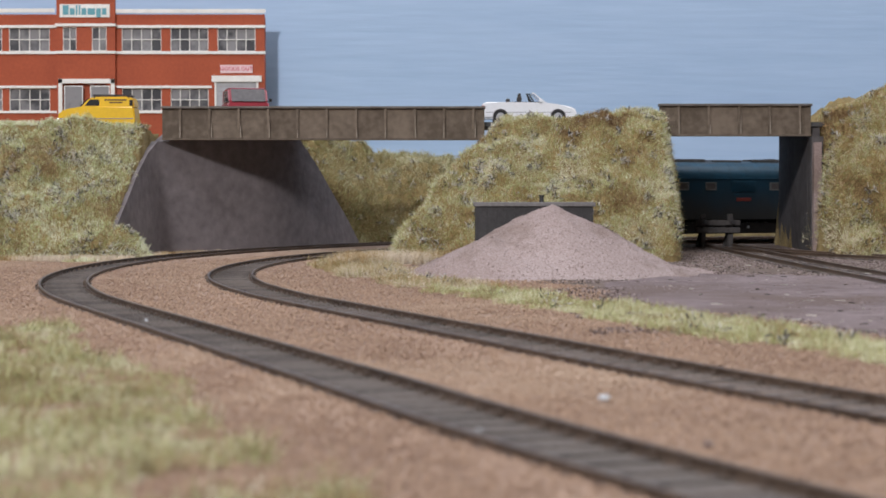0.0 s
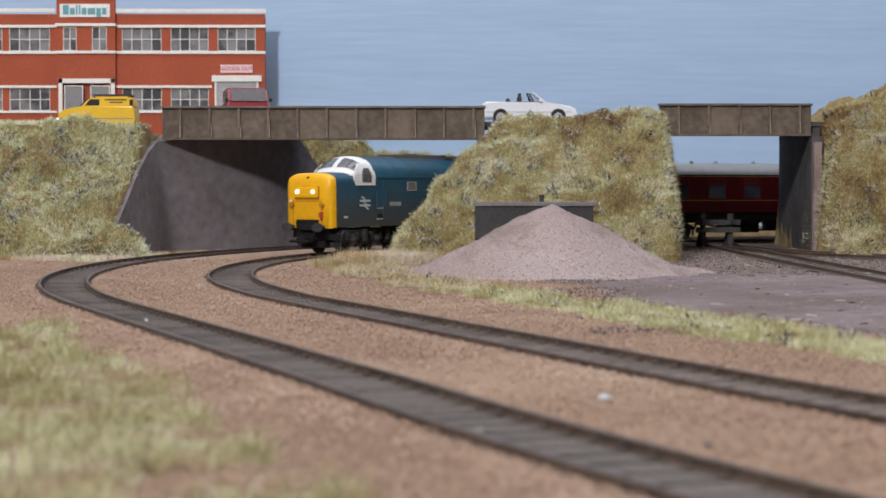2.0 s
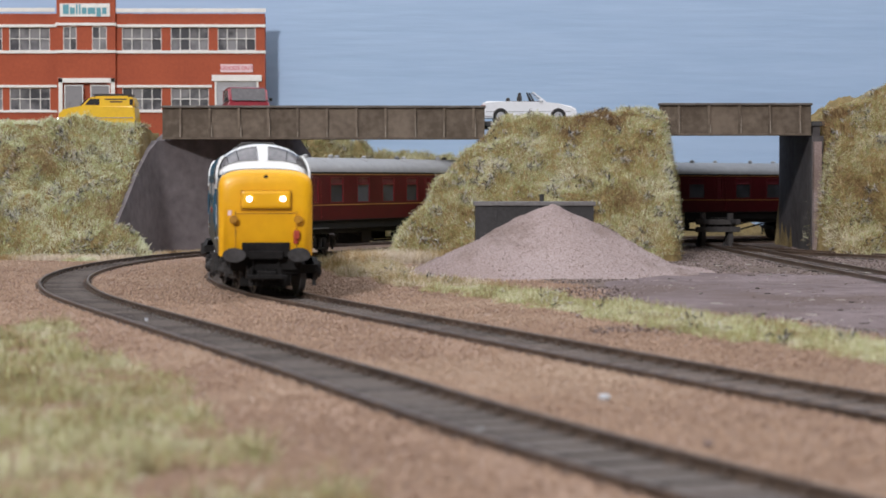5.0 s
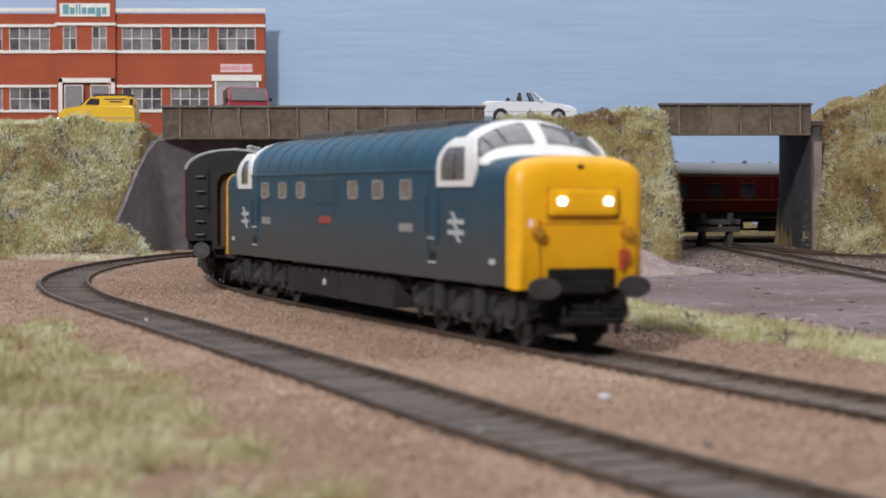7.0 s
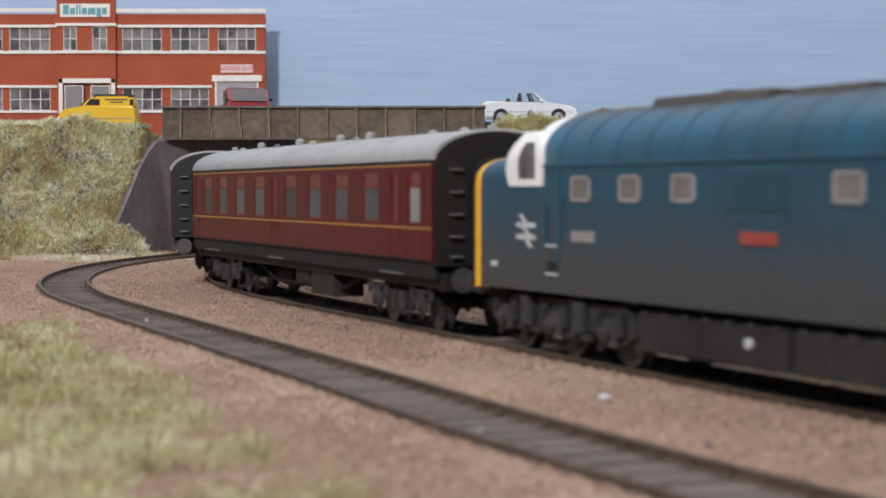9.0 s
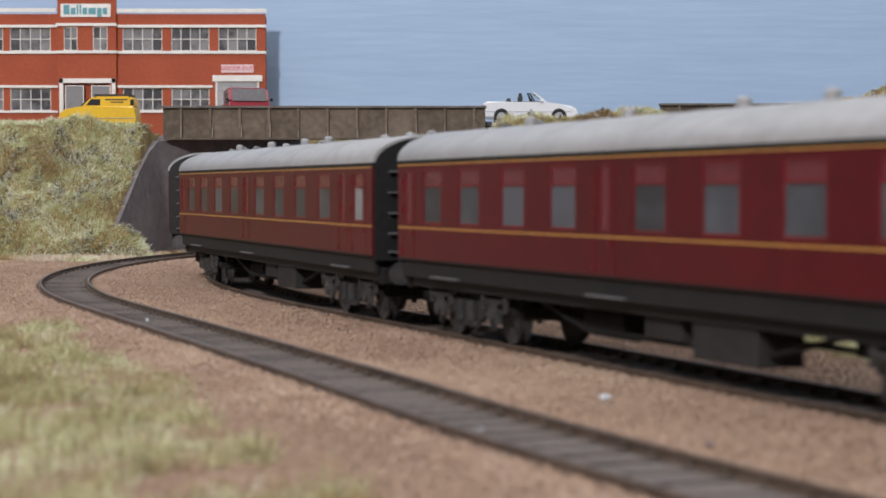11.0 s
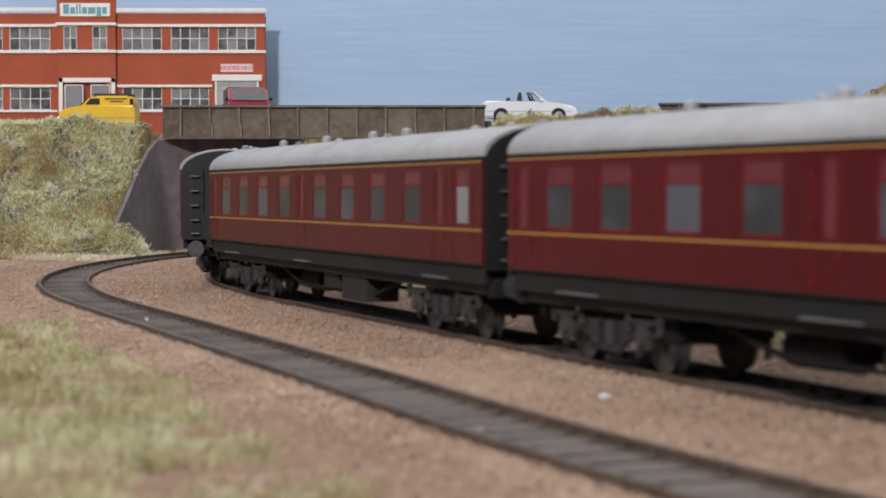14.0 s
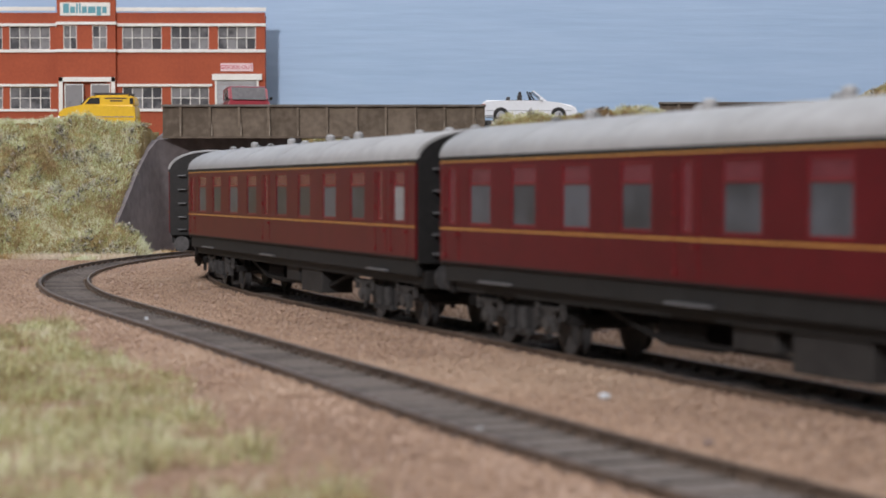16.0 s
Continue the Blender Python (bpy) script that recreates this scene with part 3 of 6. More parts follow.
def scatter(height, x0, x1, y0, y1, count, keep=None, slope=True):
    """Random places on a height field, denser where it is steep."""
    out = []
    while len(out) < count:
        x, y = RNG.uniform(x0, x1), RNG.uniform(y0, y1)
        if keep and not keep(x, y):
            continue
        z = height(x, y)
        if z < -5:
            continue
        gx, gy = (height(x + 0.8, y) - z) / 0.8, (height(x, y + 0.8) - z) / 0.8
        if slope:
            if abs(gx) + abs(gy) > 14:
                continue
            area = math.sqrt(1 + gx * gx + gy * gy)
            if RNG.uniform(0, 3.0) > area:
                continue
        nrm = np.array([-gx, -gy, 1.0])
        nrm /= np.linalg.norm(nrm)
        z2 = z + (RNG.uniform(0, 0.5) * abs(gy) if slope else 0)
        out.append((x, y, z, *nrm))
    return np.array(out)


def blades(name, spots, length, width, material, label, category="grass", lean=0.9, up=0.55, tuft=0.0):
    """Grass fibres: a few thin tapered blades round every spot, longer where they stand in tufts."""
    tall = np.array([[1 + tuft * max(-0.6, 2.2 * vnoise(p, 11, 95) + 1.2 * vnoise(p, 5, 96))] for p in spots]) if tuft else np.ones((len(spots), 1))
    tall = np.repeat(tall, 4, axis=0)
    spots = np.repeat(spots, 4, axis=0)
    spots[:, :2] += RNG.normal(0, 0.9, (len(spots), 2))
    width, lean = width * 0.36, lean * 1.3
    k = len(spots)
    p, n = spots[:, :3], spots[:, 3:]
    way = n * (1 - up) + np.array([0, 0, up]) + RNG.normal(0, 0.45 * lean, (k, 3))
    way /= np.linalg.norm(way, axis=1)[:, None]
    side = np.cross(way, RNG.normal(0, 1, (k, 3)))
    side /= np.linalg.norm(side, axis=1)[:, None]
    ln = length * RNG.uniform(0.5, 1.25, (k, 1)) * tall
    w = width * RNG.uniform(0.7, 1.3, (k, 1))
    a, b = p - side * w / 2 - n * 0.4, p + side * w / 2 - n * 0.4
    bend = np.array([0, 0, -1.0]) * ln * RNG.uniform(0.0, 0.3, (k, 1))
    mid = p + way * ln * 0.6
    tip = p + way * ln + bend
    verts = np.stack([a, b, mid + side * w * 0.42, tip, mid - side * w * 0.42], 1).reshape(-1, 3)
    i = np.arange(k)[:, None] * 5
    faces = np.concatenate([i + [0, 1, 2], i + [0, 2, 4], i + [4, 2, 3]], 0)
    ob = raw(name, verts, faces, material)
    return tagged(ob, label, category, kind="stuff")


def weedy(x, y):
    """Weeds stand in clumps."""
    return vnoise((x, y), 13, 97) + 0.5 * vnoise((x, y), 6, 98) > 0.12


def twigs(name, spots, size, label):
    """Dead weed: little forked sprigs of three or four flat bent stalks."""
    verts, faces = [], []
    spots = spots[np.repeat(np.arange(0, len(spots), 4), 4)] if len(spots) > 100 else spots
    for s in spots:
        n = s[3:]
        p = s[:3] + RNG.normal(0, 1.7, 3) * (1 - 0.7 * np.abs(n))
        for _ in range(int(RNG.integers(3, 6))):
            w = n * 0.6 + RNG.normal(0, 0.7, 3)
            w /= np.linalg.norm(w)
            sd = np.cross(w, RNG.normal(0, 1, 3))
            sd /= np.linalg.norm(sd)
            up = np.cross(sd, w)
            ln = size * RNG.uniform(0.5, 1.3)
            t = 0.27
            q = p + RNG.normal(0, 0.6, 3)
            e = q + w * ln + RNG.normal(0, 0.5, 3)
            o = len(verts)
            verts += [q - sd * t, q + sd * t, q + up * t * 1.5, e - sd * t * 0.5, e + sd * t * 0.5, e + up * t]
            faces += [(o, o + 1, o + 4), (o, o + 4, o + 3), (o + 1, o + 2, o + 5), (o + 1, o + 5, o + 4), (o + 2, o, o + 3), (o + 2, o + 3, o + 5), (o + 3, o + 4, o + 5)]
    ob = raw(name, verts, faces, M["twig"])
    return tagged(ob, label, "weeds", kind="stuff")


def grains(name, xyz, size, material, label, category):
    """Loose stones: four-sided chips turned every way."""
    k = len(xyz)
    base = np.array([(1, 1, 1), (1, -1, -1), (-1, 1, -1), (-1, -1, 1)], float) * 0.62
    q = RNG.normal(0, 1, (k, 4))
    q /= np.linalg.norm(q, axis=1)[:, None]
    w, x, y, z = q.T
    R = np.stack([1 - 2 * (y * y + z * z), 2 * (x * y - z * w), 2 * (x * z + y * w), 2 * (x * y + z * w), 1 - 2 * (x * x + z * z), 2 * (y * z - x * w), 2 * (x * z - y * w), 2 * (y * z + x * w), 1 - 2 * (x * x + y * y)], 1).reshape(k, 3, 3)
    sz = size * RNG.uniform(0.45, 1.25, (k, 1, 1))
    jit = 1 + RNG.uniform(-0.35, 0.35, (k, 4, 3))
    verts = (np.einsum("kij,kvj->kvi", R, base[None] * jit) * sz + xyz[:, None, :]).reshape(-1, 3)
    i = np.arange(k)[:, None] * 4
    faces = np.concatenate([i + [0, 1, 2], i + [0, 3, 1], i + [0, 2, 3], i + [1, 3, 2]], 0)
    return tagged(raw(name, verts, faces, material), label, category, kind="stuff")


def flecks(name, spots, label):
    """Tiny pale chips caught in the grass."""
    xyz = spots[:, :3] + spots[:, 3:] * 1.6
    return grains(name, xyz, 0.5, M["chip"], label, "flecks")


def strip_mask(x, y, path, half):
    px, py = np.array([p[0] for p in path]), np.array([p[1] for p in path])
    a, b = np.stack([px[:-1], py[:-1]], 1), np.stack([px[1:], py[1:]], 1)
    d = b - a
    t = np.clip((((x, y) - a) * d).sum(1) / (d * d).sum(1), 0, 1)
    return np.sqrt((((a + t[:, None] * d) - (x, y)) ** 2).sum(1)).min() < half * (1 + 0.6 * vnoise((x, y), 16, 61))


VERGE = [(-52, 905), (-30, 800), (-3, 715), (42, 606), (82, 482), (107, 418), (150, 330)]


def earthworks():
    bank("embankment", np.concatenate([np.arange(-520, -330, 8.0), np.arange(-330, -150, 1.5)]), np.arange(900, 1060, 2.0), h_left, "grassy embankment of pale dry grass beside the bridge abutment")
    bank("embankment", np.arange(-40, 152, 2.5), np.arange(885, 1180, 2.5), h_mound, "steep mound of olive and straw coloured grass between the two bridges")
    bank("embankment", np.concatenate([np.arange(210, 300, 2.5), np.arange(300, 700, 12.0)]), np.arange(930, 1160, 2.5), h_right, "high grassy embankment with weeds beside the narrow bridge")
    bank("embankment", np.arange(-130, 260, 4.0), np.arange(1085, 1330, 4.0), h_far, "shaded brown and green bank behind the abutment")
    heap = sheet("heap", np.arange(-40, 150, 1.6), np.arange(720, 890, 1.6), h_heap, M["heap"])
    tagged(heap, "heap of pale pinkish grey gravel on the yard", "gravel heap", kind="stuff")
    hp = [(x, y, h_heap(x, y)) for x, y in zip(RNG.uniform(-35, 145, 26000), RNG.uniform(722, 850, 26000))]
    hp = np.array([q for q in hp if q[2] > ground_z(q[0], q[1]) - 0.3])
    grains("heap_stones", hp, 0.34, M["heap_grain"], "small loose pale stones covering the gravel heap", "gravel")


def greenery():
    s = scatter(h_left, -330, -156, 915, 1035, 26000)
    blades("bank_grass", s[:16000], 3.5, 0.5, M["grass_pale"], "short pale dry grass on the embankment")
    blades("bank_grass", s[16000:], 3.6, 0.5, M["grass"], "olive grass tufts on the embankment")
    twigs("bank_weeds", scatter(h_left, -330, -166, 915, 1030, 1700, weedy), 2.1, "dead grey weeds on the embankment")
    s = scatter(h_mound, -32, 150, 890, 1050, 40000)
    blades("mound_grass", s[:24000], 3.0, 0.42, M["grass"], "olive and straw grass on the mound")
    blades("mound_grass", s[24000:32000], 3.2, 0.4, M["straw"], "dry straw grass on the mound")
    blades("mound_grass", s[32000:], 3.0, 0.42, M["grass_pale"], "pale green grass on the mound")
    twigs("mound_weeds", scatter(h_mound, -32, 150, 890, 1040, 2200, weedy), 2.0, "dead grey weeds on the mound")
    flecks("white_flecks", scatter(h_mound, -32, 150, 890, 1040, 90), "tiny white flecks on the mound")
    flecks("white_flecks", scatter(h_left, -330, -180, 915, 1030, 90), "tiny white flecks on the embankment")
    s = scatter(h_right, 217, 330, 940, 1060, 22000)
    blades("bank_grass", s[:14000], 3.5, 0.5, M["grass"], "olive grass on the high embankment")
    blades("bank_grass", s[14000:], 3.5, 0.5, M["straw"], "dry grass on the high embankment")
    twigs("bank_weeds", scatter(h_right, 217, 330, 940, 1060, 1400, weedy), 2.1, "dead grey weeds on the high embankment")
    s = scatter(h_far, -110, 90, 1100, 1330, 22000)
    blades("bank_grass", s[:15000], 4.6, 0.6, M["bankdark"], "olive grass on the bank behind the bridge")
    blades("bank_grass", s[15000:], 4.6, 0.6, M["grass"], "brown dry grass on the bank behind the bridge")
    twigs("bank_weeds", scatter(h_far, -100, 80, 1100, 1300, 500), 3.0, "dead weeds on the bank behind the bridge")
    g = lambda x, y: ground_z(x, y)
    s = scatter(g, -80, 170, 320, 920, 17000, lambda x, y: strip_mask(x, y, VERGE, 17) and vnoise((x, y), 18, 77) > -0.42, slope=False)
    near_part, far_part = s[s[:, 1] < 690], s[s[:, 1] >= 690]
    cut, cut2 = int(len(near_part) * 0.7), int(len(far_part) * 0.5)
    blades("verge_grass", near_part[:cut], 2.6, 0.36, M["lawn"], "pale green grass verge between track and yard", lean=1.4, tuft=0.6)
    blades("verge_grass", near_part[cut:], 2.6, 0.36, M["grass"], "pale grass verge between track and yard", lean=1.2, tuft=0.6)
    blades("verge_grass", far_part[:cut2], 3.0, 0.36, M["bankdark"], "brown and olive grass below the mound", lean=1.2, tuft=0.8)
    blades("verge_grass", far_part[cut2:], 3.0, 0.36, M["straw"], "straw coloured grass below the mound", lean=1.0, tuft=0.8)
    twigs("verge_weeds", scatter(g, -80, 170, 340, 900, 130, lambda x, y: strip_mask(x, y, VERGE, 14), slope=False), 2.3, "broken grey weed stems along the verge")
    s = scatter(g, -66, 40, 855, 985, 5200, lambda x, y: strip_mask(x, y, [(-48, 880), (-22, 905), (10, 925), (40, 930)], 17) and x > -52, slope=False)
    blades("dry_tufts", s, 8.0, 0.45, M["straw"], "tall dry straw tufts at the foot of the mound", lean=1.0)

    def near(x, y):
        e = -7 - (y - 215) * 0.36 + 14 * vnoise((x, y), 38, 71)
        return x < e and vnoise((x, y), 30, 72) > -0.5
    s = scatter(g, -170, 10, 150, 500, 30000, near, slope=False)
    blades("foreground_grass", s[:15000], 2.4, 0.34, M["lawn"], "pale green grass patch in front of the tracks", lean=1.3, tuft=1.0)
    blades("foreground_grass", s[15000:23000], 2.2, 0.34, M["grass"], "olive grass patch in front of the tracks", lean=1.3, tuft=1.0)
    blades("foreground_grass", s[23000:], 2.4, 0.34, M["bankdark"], "brown and olive grass tufts in front of the tracks", lean=1.3, tuft=1.3)
    foot = [(-186, 935), (-174, 965), (-166, 1030), (-148, 1048), (-104, 1084), (-88, 1106), (-68, 1158)]
    s = scatter(g, -195, -60, 925, 1165, 900, lambda x, y: strip_mask(x, y, [(p[0] + 5, p[1] - 4) for p in foot], 3.2) and vnoise((x, y), 14, 81) > -0.1, slope=False)
    blades("wall_foot_grass", s, 3.0, 0.45, M["straw"], "thin dry grass along the foot of the abutment wall")
    s = scatter(g, -330, -165, 890, 950, 5000, lambda x, y: y > 925 - (x + 330) * 0.02 + 12 * vnoise((x, y), 20, 75), slope=False)
    blades("foot_grass", s, 4.0, 0.5, M["straw"], "thin dry grass at the foot of the embankment")


def loose_ballast():
    n = 150000
    y = 190 + (1030 - 190) * RNG.uniform(0, 1, n) ** 0.85
    x = RNG.uniform(-0.27, 0.27, n) * y
    pts = []
    pth = line_p[200:600:2]
    for a, b in zip(x, y):
        if strip_mask(a, b, VERGE, 6) or (b > 560 and a > 60) or a > 150:
            continue
        pts.append((a, b, ground_z(a, b) - 0.15))
    pts = np.array(pts)
    d = np.full(len(pts), 1e9)
    for c in pth:
        dx, dy = pts[:, 0] - c[0], pts[:, 1] - c[1]
        d = np.minimum(d, np.hypot(dx, dy))
    side = np.array([line(s, outer(s))[0][:2] for s in range(-150, 1100, 8)])
    e = np.full(len(pts), 1e9)
    for c in side:
        e = np.minimum(e, np.hypot(pts[:, 0] - c[0], pts[:, 1] - c[1]))
    keep = (d > 10.8) & (e > 10.8)
    pts = pts[keep]
    near_line = np.minimum(d, e)[keep]
    pts[:, 2] += np.interp(near_line, [10, 13, 16, 20], [1.3, 1.4, 1.05, 0.1])
    grains("loose_ballast", pts, 0.42, M["grain"], "loose pinkish brown ballast stones round the tracks", "ballast")


# ---- bridges ----
def girder(x0, x1, y, z0, z1, count, label):
    """A plate girder: web, top and bottom flange, stiffeners and lime streaks."""
    top = new("bridge_girder")
    top.matrix_basis = pose(x0 * U, y * U, z0 * U)
    tagged(top, label, "bridge girder", "road bridge girders")
    w, h = x1 - x0, z1 - z0
    cuts = [0.0] + [w * (k + 0.62) / count for k in range(count)] + [w]
    for a, c in zip(cuts, cuts[1:]):
        bm = bmesh.new()
        dz = 0.35 * math.sin(a * 1.7)
        loft(bm, [[(a, 0.6, z), (a + (c - a) * 0.5, 0.85 + dz * 0.3, z), (c, 0.6, z), (c, 3.4, z), (a, 3.4, z)] for z in (1.2, h * 0.5, h - 1.4)])
        part("web_panel", bm, M["girder"], top)
    bm = bmesh.new()
    box(bm, -0.6, w + 0.6, -1.2, 4.4, h - 1.4, h, 0.3)
    part("top_flange", bm, M["girder_edge"], top)
    bm = bmesh.new()
    box(bm, 0, w, -1.0, 4.2, 0, 1.2, 0.2)
    part("bottom_flange", bm, M["girder"], top)
    bm = bmesh.new()
    box(bm, -0.75, 0.75, -0.9, 0.6, 1.2, h - 1.4, 0.25)
    first = part("stiffener", bm, M["girder"], top)
    bm = bmesh.new()
    for k in range(9):
        zz = 2.2 + k * (h - 5) / 8
        for xx in (-2.3, 2.3):
            ball(bm, 0.22, at(xx, 0.6, zz), 6)
    rivets = part("rivets", bm, M["girder"], top)
    rnd = random.Random(int(x0) + 99)
    for k in range(count):
        x = w * (k + 0.62) / count
        a = first if k == 0 else new("stiffener", first.data)
        r = rivets if k == 0 else new("rivets", rivets.data)
        for ob in (a, r):
            ob.parent = top
            ob.matrix_basis = pose(x * U, 0, 0)
        bm = bmesh.new()
        o, ln = rnd.uniform(-0.2, 1.2), rnd.uniform(5, 14)
        prism(bm, [(o - 0.35, 1.4), (o + 0.45, 1.4), (o + 0.3, 1.4 + ln * 0.6), (o, 1.4 + ln)], "y", -1.05, -0.9)
        st = part("lime_streak", bm, M["streak"], top)
        st.matrix_basis = pose(x * U, 0, 0)
    return top


def bridges():
    g1 = girder(-166, 24.5, 1040, 67.5, 87.5, 11, "brown weathered plate girder of the wide road bridge")
    g2 = girder(128, 217.5, 1040, 69.8, 89.0, 5, "brown weathered plate girder of the narrow road bridge")
    # unseen rear side, set deeper over the narrow bridge to shade the train
    for x0, x1, y, n in ((-166, 24.5, 1109, 11), (128, 217.5, 1148, 5)):
        girder(x0, x1, y, 75.4, 87.0, n, "unseen rear brown plate girder of the road bridge")
    bm = bmesh.new()
    prism(bm, [(-164.5, 1044.6), (640, 1044.6), (640, 1147.6), (120, 1147.6), (60, 1108.6), (-164.5, 1108.6)], "z", 75.8, 78.4)
    structure(part("road", bm, M["road"]), "grey road deck crossing both bridges", "road")
    # left abutment: a rendered wall with sloping wings
    bm = bmesh.new()
    plan = [(-177.5, 944, 10), (-175.2, 960, 21), (-173.3, 978, 33), (-171.3, 1000, 48), (-169.0, 1022, 60), (-166.0, 1036, 66.6), (-160.5, 1044.8, 67.2), (-152, 1052, 75.6), (-141, 1061, 75.6), (-128, 1071.5, 75.6), (-116, 1081, 75.6), (-105, 1091, 75.6), (-96.5, 1101, 75.0), (-89.5, 1113, 71.5), (-79, 1134, 54), (-70, 1160, 35), (-62, 1187, 18), (-56, 1212, 3)]
    rows = []
    for k, (x, y, z) in enumerate(plan):
        rows.append([(x, y, -4), (x - 2, y, z), (x - 12, y + 6, z), (x - 12, y + 6, -4)])
    loft(bm, rows)
    structure(part("wall_abutment_west", bm, M["concrete"], smooth=True), "grey rendered abutment wall with sloping wing walls", "wall")
    # fill behind the wall and the upper ground
    bm = bmesh.new()
    prism(bm, [(-560, 1014), (-190, 1014), (-182, 1044), (-182, 1118), (-182, 1330), (-560, 1330)], "z", 20, 70.0)
    prism(bm, [(-181.9, 1045), (-140, 1078), (-103, 1112), (-100, 1120), (-128, 1150), (-128, 1330), (-181.9, 1330)], "z", 20, 68.8)
    structure(part("upper_ground", bm, M["earth"]), "raised ground behind the bridge carrying the factory", "ground")
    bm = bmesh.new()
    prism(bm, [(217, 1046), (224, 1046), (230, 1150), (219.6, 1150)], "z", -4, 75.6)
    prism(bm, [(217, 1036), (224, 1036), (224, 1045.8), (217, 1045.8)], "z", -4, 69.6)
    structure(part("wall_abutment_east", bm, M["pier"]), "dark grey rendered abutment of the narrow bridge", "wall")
    bm = bmesh.new()
    prism(bm, [(217.5, 1031), (222, 1031), (222, 1035.5), (217.5, 1035.5)], "z", -4, 66)
    structure(part("wall_return_east", bm, M["heap"]), "pale edge of the narrow bridge abutment", "wall")


# ---- the factory ----
def letters(name, text, size, m, material, parent, label):
    cu = bpy.data.curves.new(name, "FONT")
    cu.body, cu.size, cu.extrude, cu.align_x, cu.align_y = text, size * U, 0.15 * U, "CENTER", "CENTER"
    cu.offset = 0.012 * size * U
    tmp = new(name, cu)
    me = bpy.data.meshes.new_from_object(tmp.evaluated_get(bpy.context.evaluated_depsgraph_get()))
    bpy.data.objects.remove(tmp)
    me.materials.append(material)
    ob = new(name, me)
    ob.parent = parent
    ob.matrix_basis = m
    return tagged(ob, label)


def factory():
    y0 = 1300.0
    k = y0 / 3110.0

    def X(px):
        return (px - 784) * k

    def Z(py):
        return 35.2 + (345 - py) * k
    top = new("factory_building")
    tagged(top, "two-storey red factory with white bands and steel windows", "building")
    ground_line = 70.2
    right, left = X(469), X(-330)
    holes = []
    for a, b in ((18, 90), (217, 287), (303, 370), (386, 453), (-62, 6), (-142, -75), (-222, -155), (-300, -235)):
        holes.append((a, b, 50, 92))
        if b < 380:
            holes.append((a, b, 157, 197))
    # wall panels with openings through them, column by column
    bm = bmesh.new()
    cols = sorted({(a, b) for a, b, _, _ in holes})
    edges = [left] + [X(v) for c in cols for v in c] + [right]
    zt, zb = Z(27), ground_line
    for i in range(0, len(edges), 2):
        box(bm, edges[i], edges[i + 1], y0, y0 + 4, zb, zt)
        part("wall_pier", bm, M["brickred"], top)
        bm = bmesh.new()
    for a, b in cols:
        hs = sorted([h for h in holes if h[0] == a], key=lambda h: -h[2])
        z = zb
        for _, _, p, q in hs:
            box(bm, X(a), X(b), y0, y0 + 4, z, Z(q))
            part("wall_panel", bm, M["brickred"], top)
            bm = bmesh.new()
            z = Z(p)
        box(bm, X(a), X(b), y0, y0 + 4, z, zt)
        part("wall_panel", bm, M["brickred"], top)
        bm = bmesh.new()
    bm.free()
    bm = bmesh.new()
    box(bm, left, right, y0 + 4.2, y0 + 9, zb, zt - 2)
    part("body", bm, M["brickred"], top, "plain red side and rear of the factory")
    # entrance bay, proud of the front
    bm = bmesh.new()
    bx0, bx1 = X(104), X(207)
    box(bm, bx0, bx0 + (X(115) - X(104)), y0 - 3.5, y0 - 0.02, zb, Z(-12))
    box(bm, X(139), X(166), y0 - 3.5, y0 - 0.02, Z(92), Z(50))
    box(bm, X(192), bx1, y0 - 3.5, y0 - 0.02, zb, Z(-12))
    box(bm, X(115), X(192), y0 - 3.5, y0 - 0.02, Z(50), Z(-12))
    box(bm, X(115), X(192), y0 - 3.5, y0 - 0.02, Z(150), Z(92))
    part("entrance_bay", bm, M["brickred"], top)
    for za, zb2, x0, x1, dy in ((Z(24), Z(17), left, X(100), 1.6), (Z(25), Z(18), X(206), right + 1, 1.6), (Z(51), Z(46), left, X(103), 1.2), (Z(51), Z(46), X(208), right + 0.8, 1.2),
                                (Z(97), Z(92), left, X(103), 1.2), (Z(97), Z(92), X(208), right + 0.8, 1.2), (Z(157), Z(152.5), left, X(103), 1.2), (Z(157), Z(152.5), X(208), X(376), 1.2),
                                (Z(201), Z(197), left, X(103), 1.2), (Z(201), Z(197), X(208), X(380), 1.2), (Z(49), Z(44), X(102), X(209), 4.8), (Z(97), Z(92), X(102), X(209), 4.8), (Z(0), Z(-6), X(102), X(209), 4.8)):
        bm = bmesh.new()
        box(bm, x0, x1, y0 - dy, y0 - dy + 1.15, za, zb2, 0.15)
        part("string_course", bm, M["white"], top, "white painted band")
    # windows
    def window(a, b, p, q, yy, nx, nz):
        x0, x1, z0, z1 = X(a), X(b), Z(q), Z(p)
        bm = bmesh.new()
        t = 0.55
        box(bm, x0, x1, yy, yy + 1, z0, z0 + t)
        box(bm, x0, x1, yy, yy + 1, z1 - t, z1)
        box(bm, x0, x0 + t, yy, yy + 1, z0 + t, z1 - t)
        box(bm, x1 - t, x1, yy, yy + 1, z0 + t, z1 - t)
        f = part("window", bm, M["white"], top, "white glazing bars")
        bm = bmesh.new()
        for i in range(1, nx):
            xx = x0 + (x1 - x0) * i / nx
            box(bm, xx - 0.28, xx + 0.28, yy + 0.1, yy + 0.9, z0 + t, z1 - t)
        for i in range(1, nz):
            zz = z0 + (z1 - z0) * i / nz
            box(bm, x0 + t, x1 - t, yy + 0.2, yy + 0.8, zz - 0.28, zz + 0.28)
        part("glazing_bar", bm, M["white"], f)
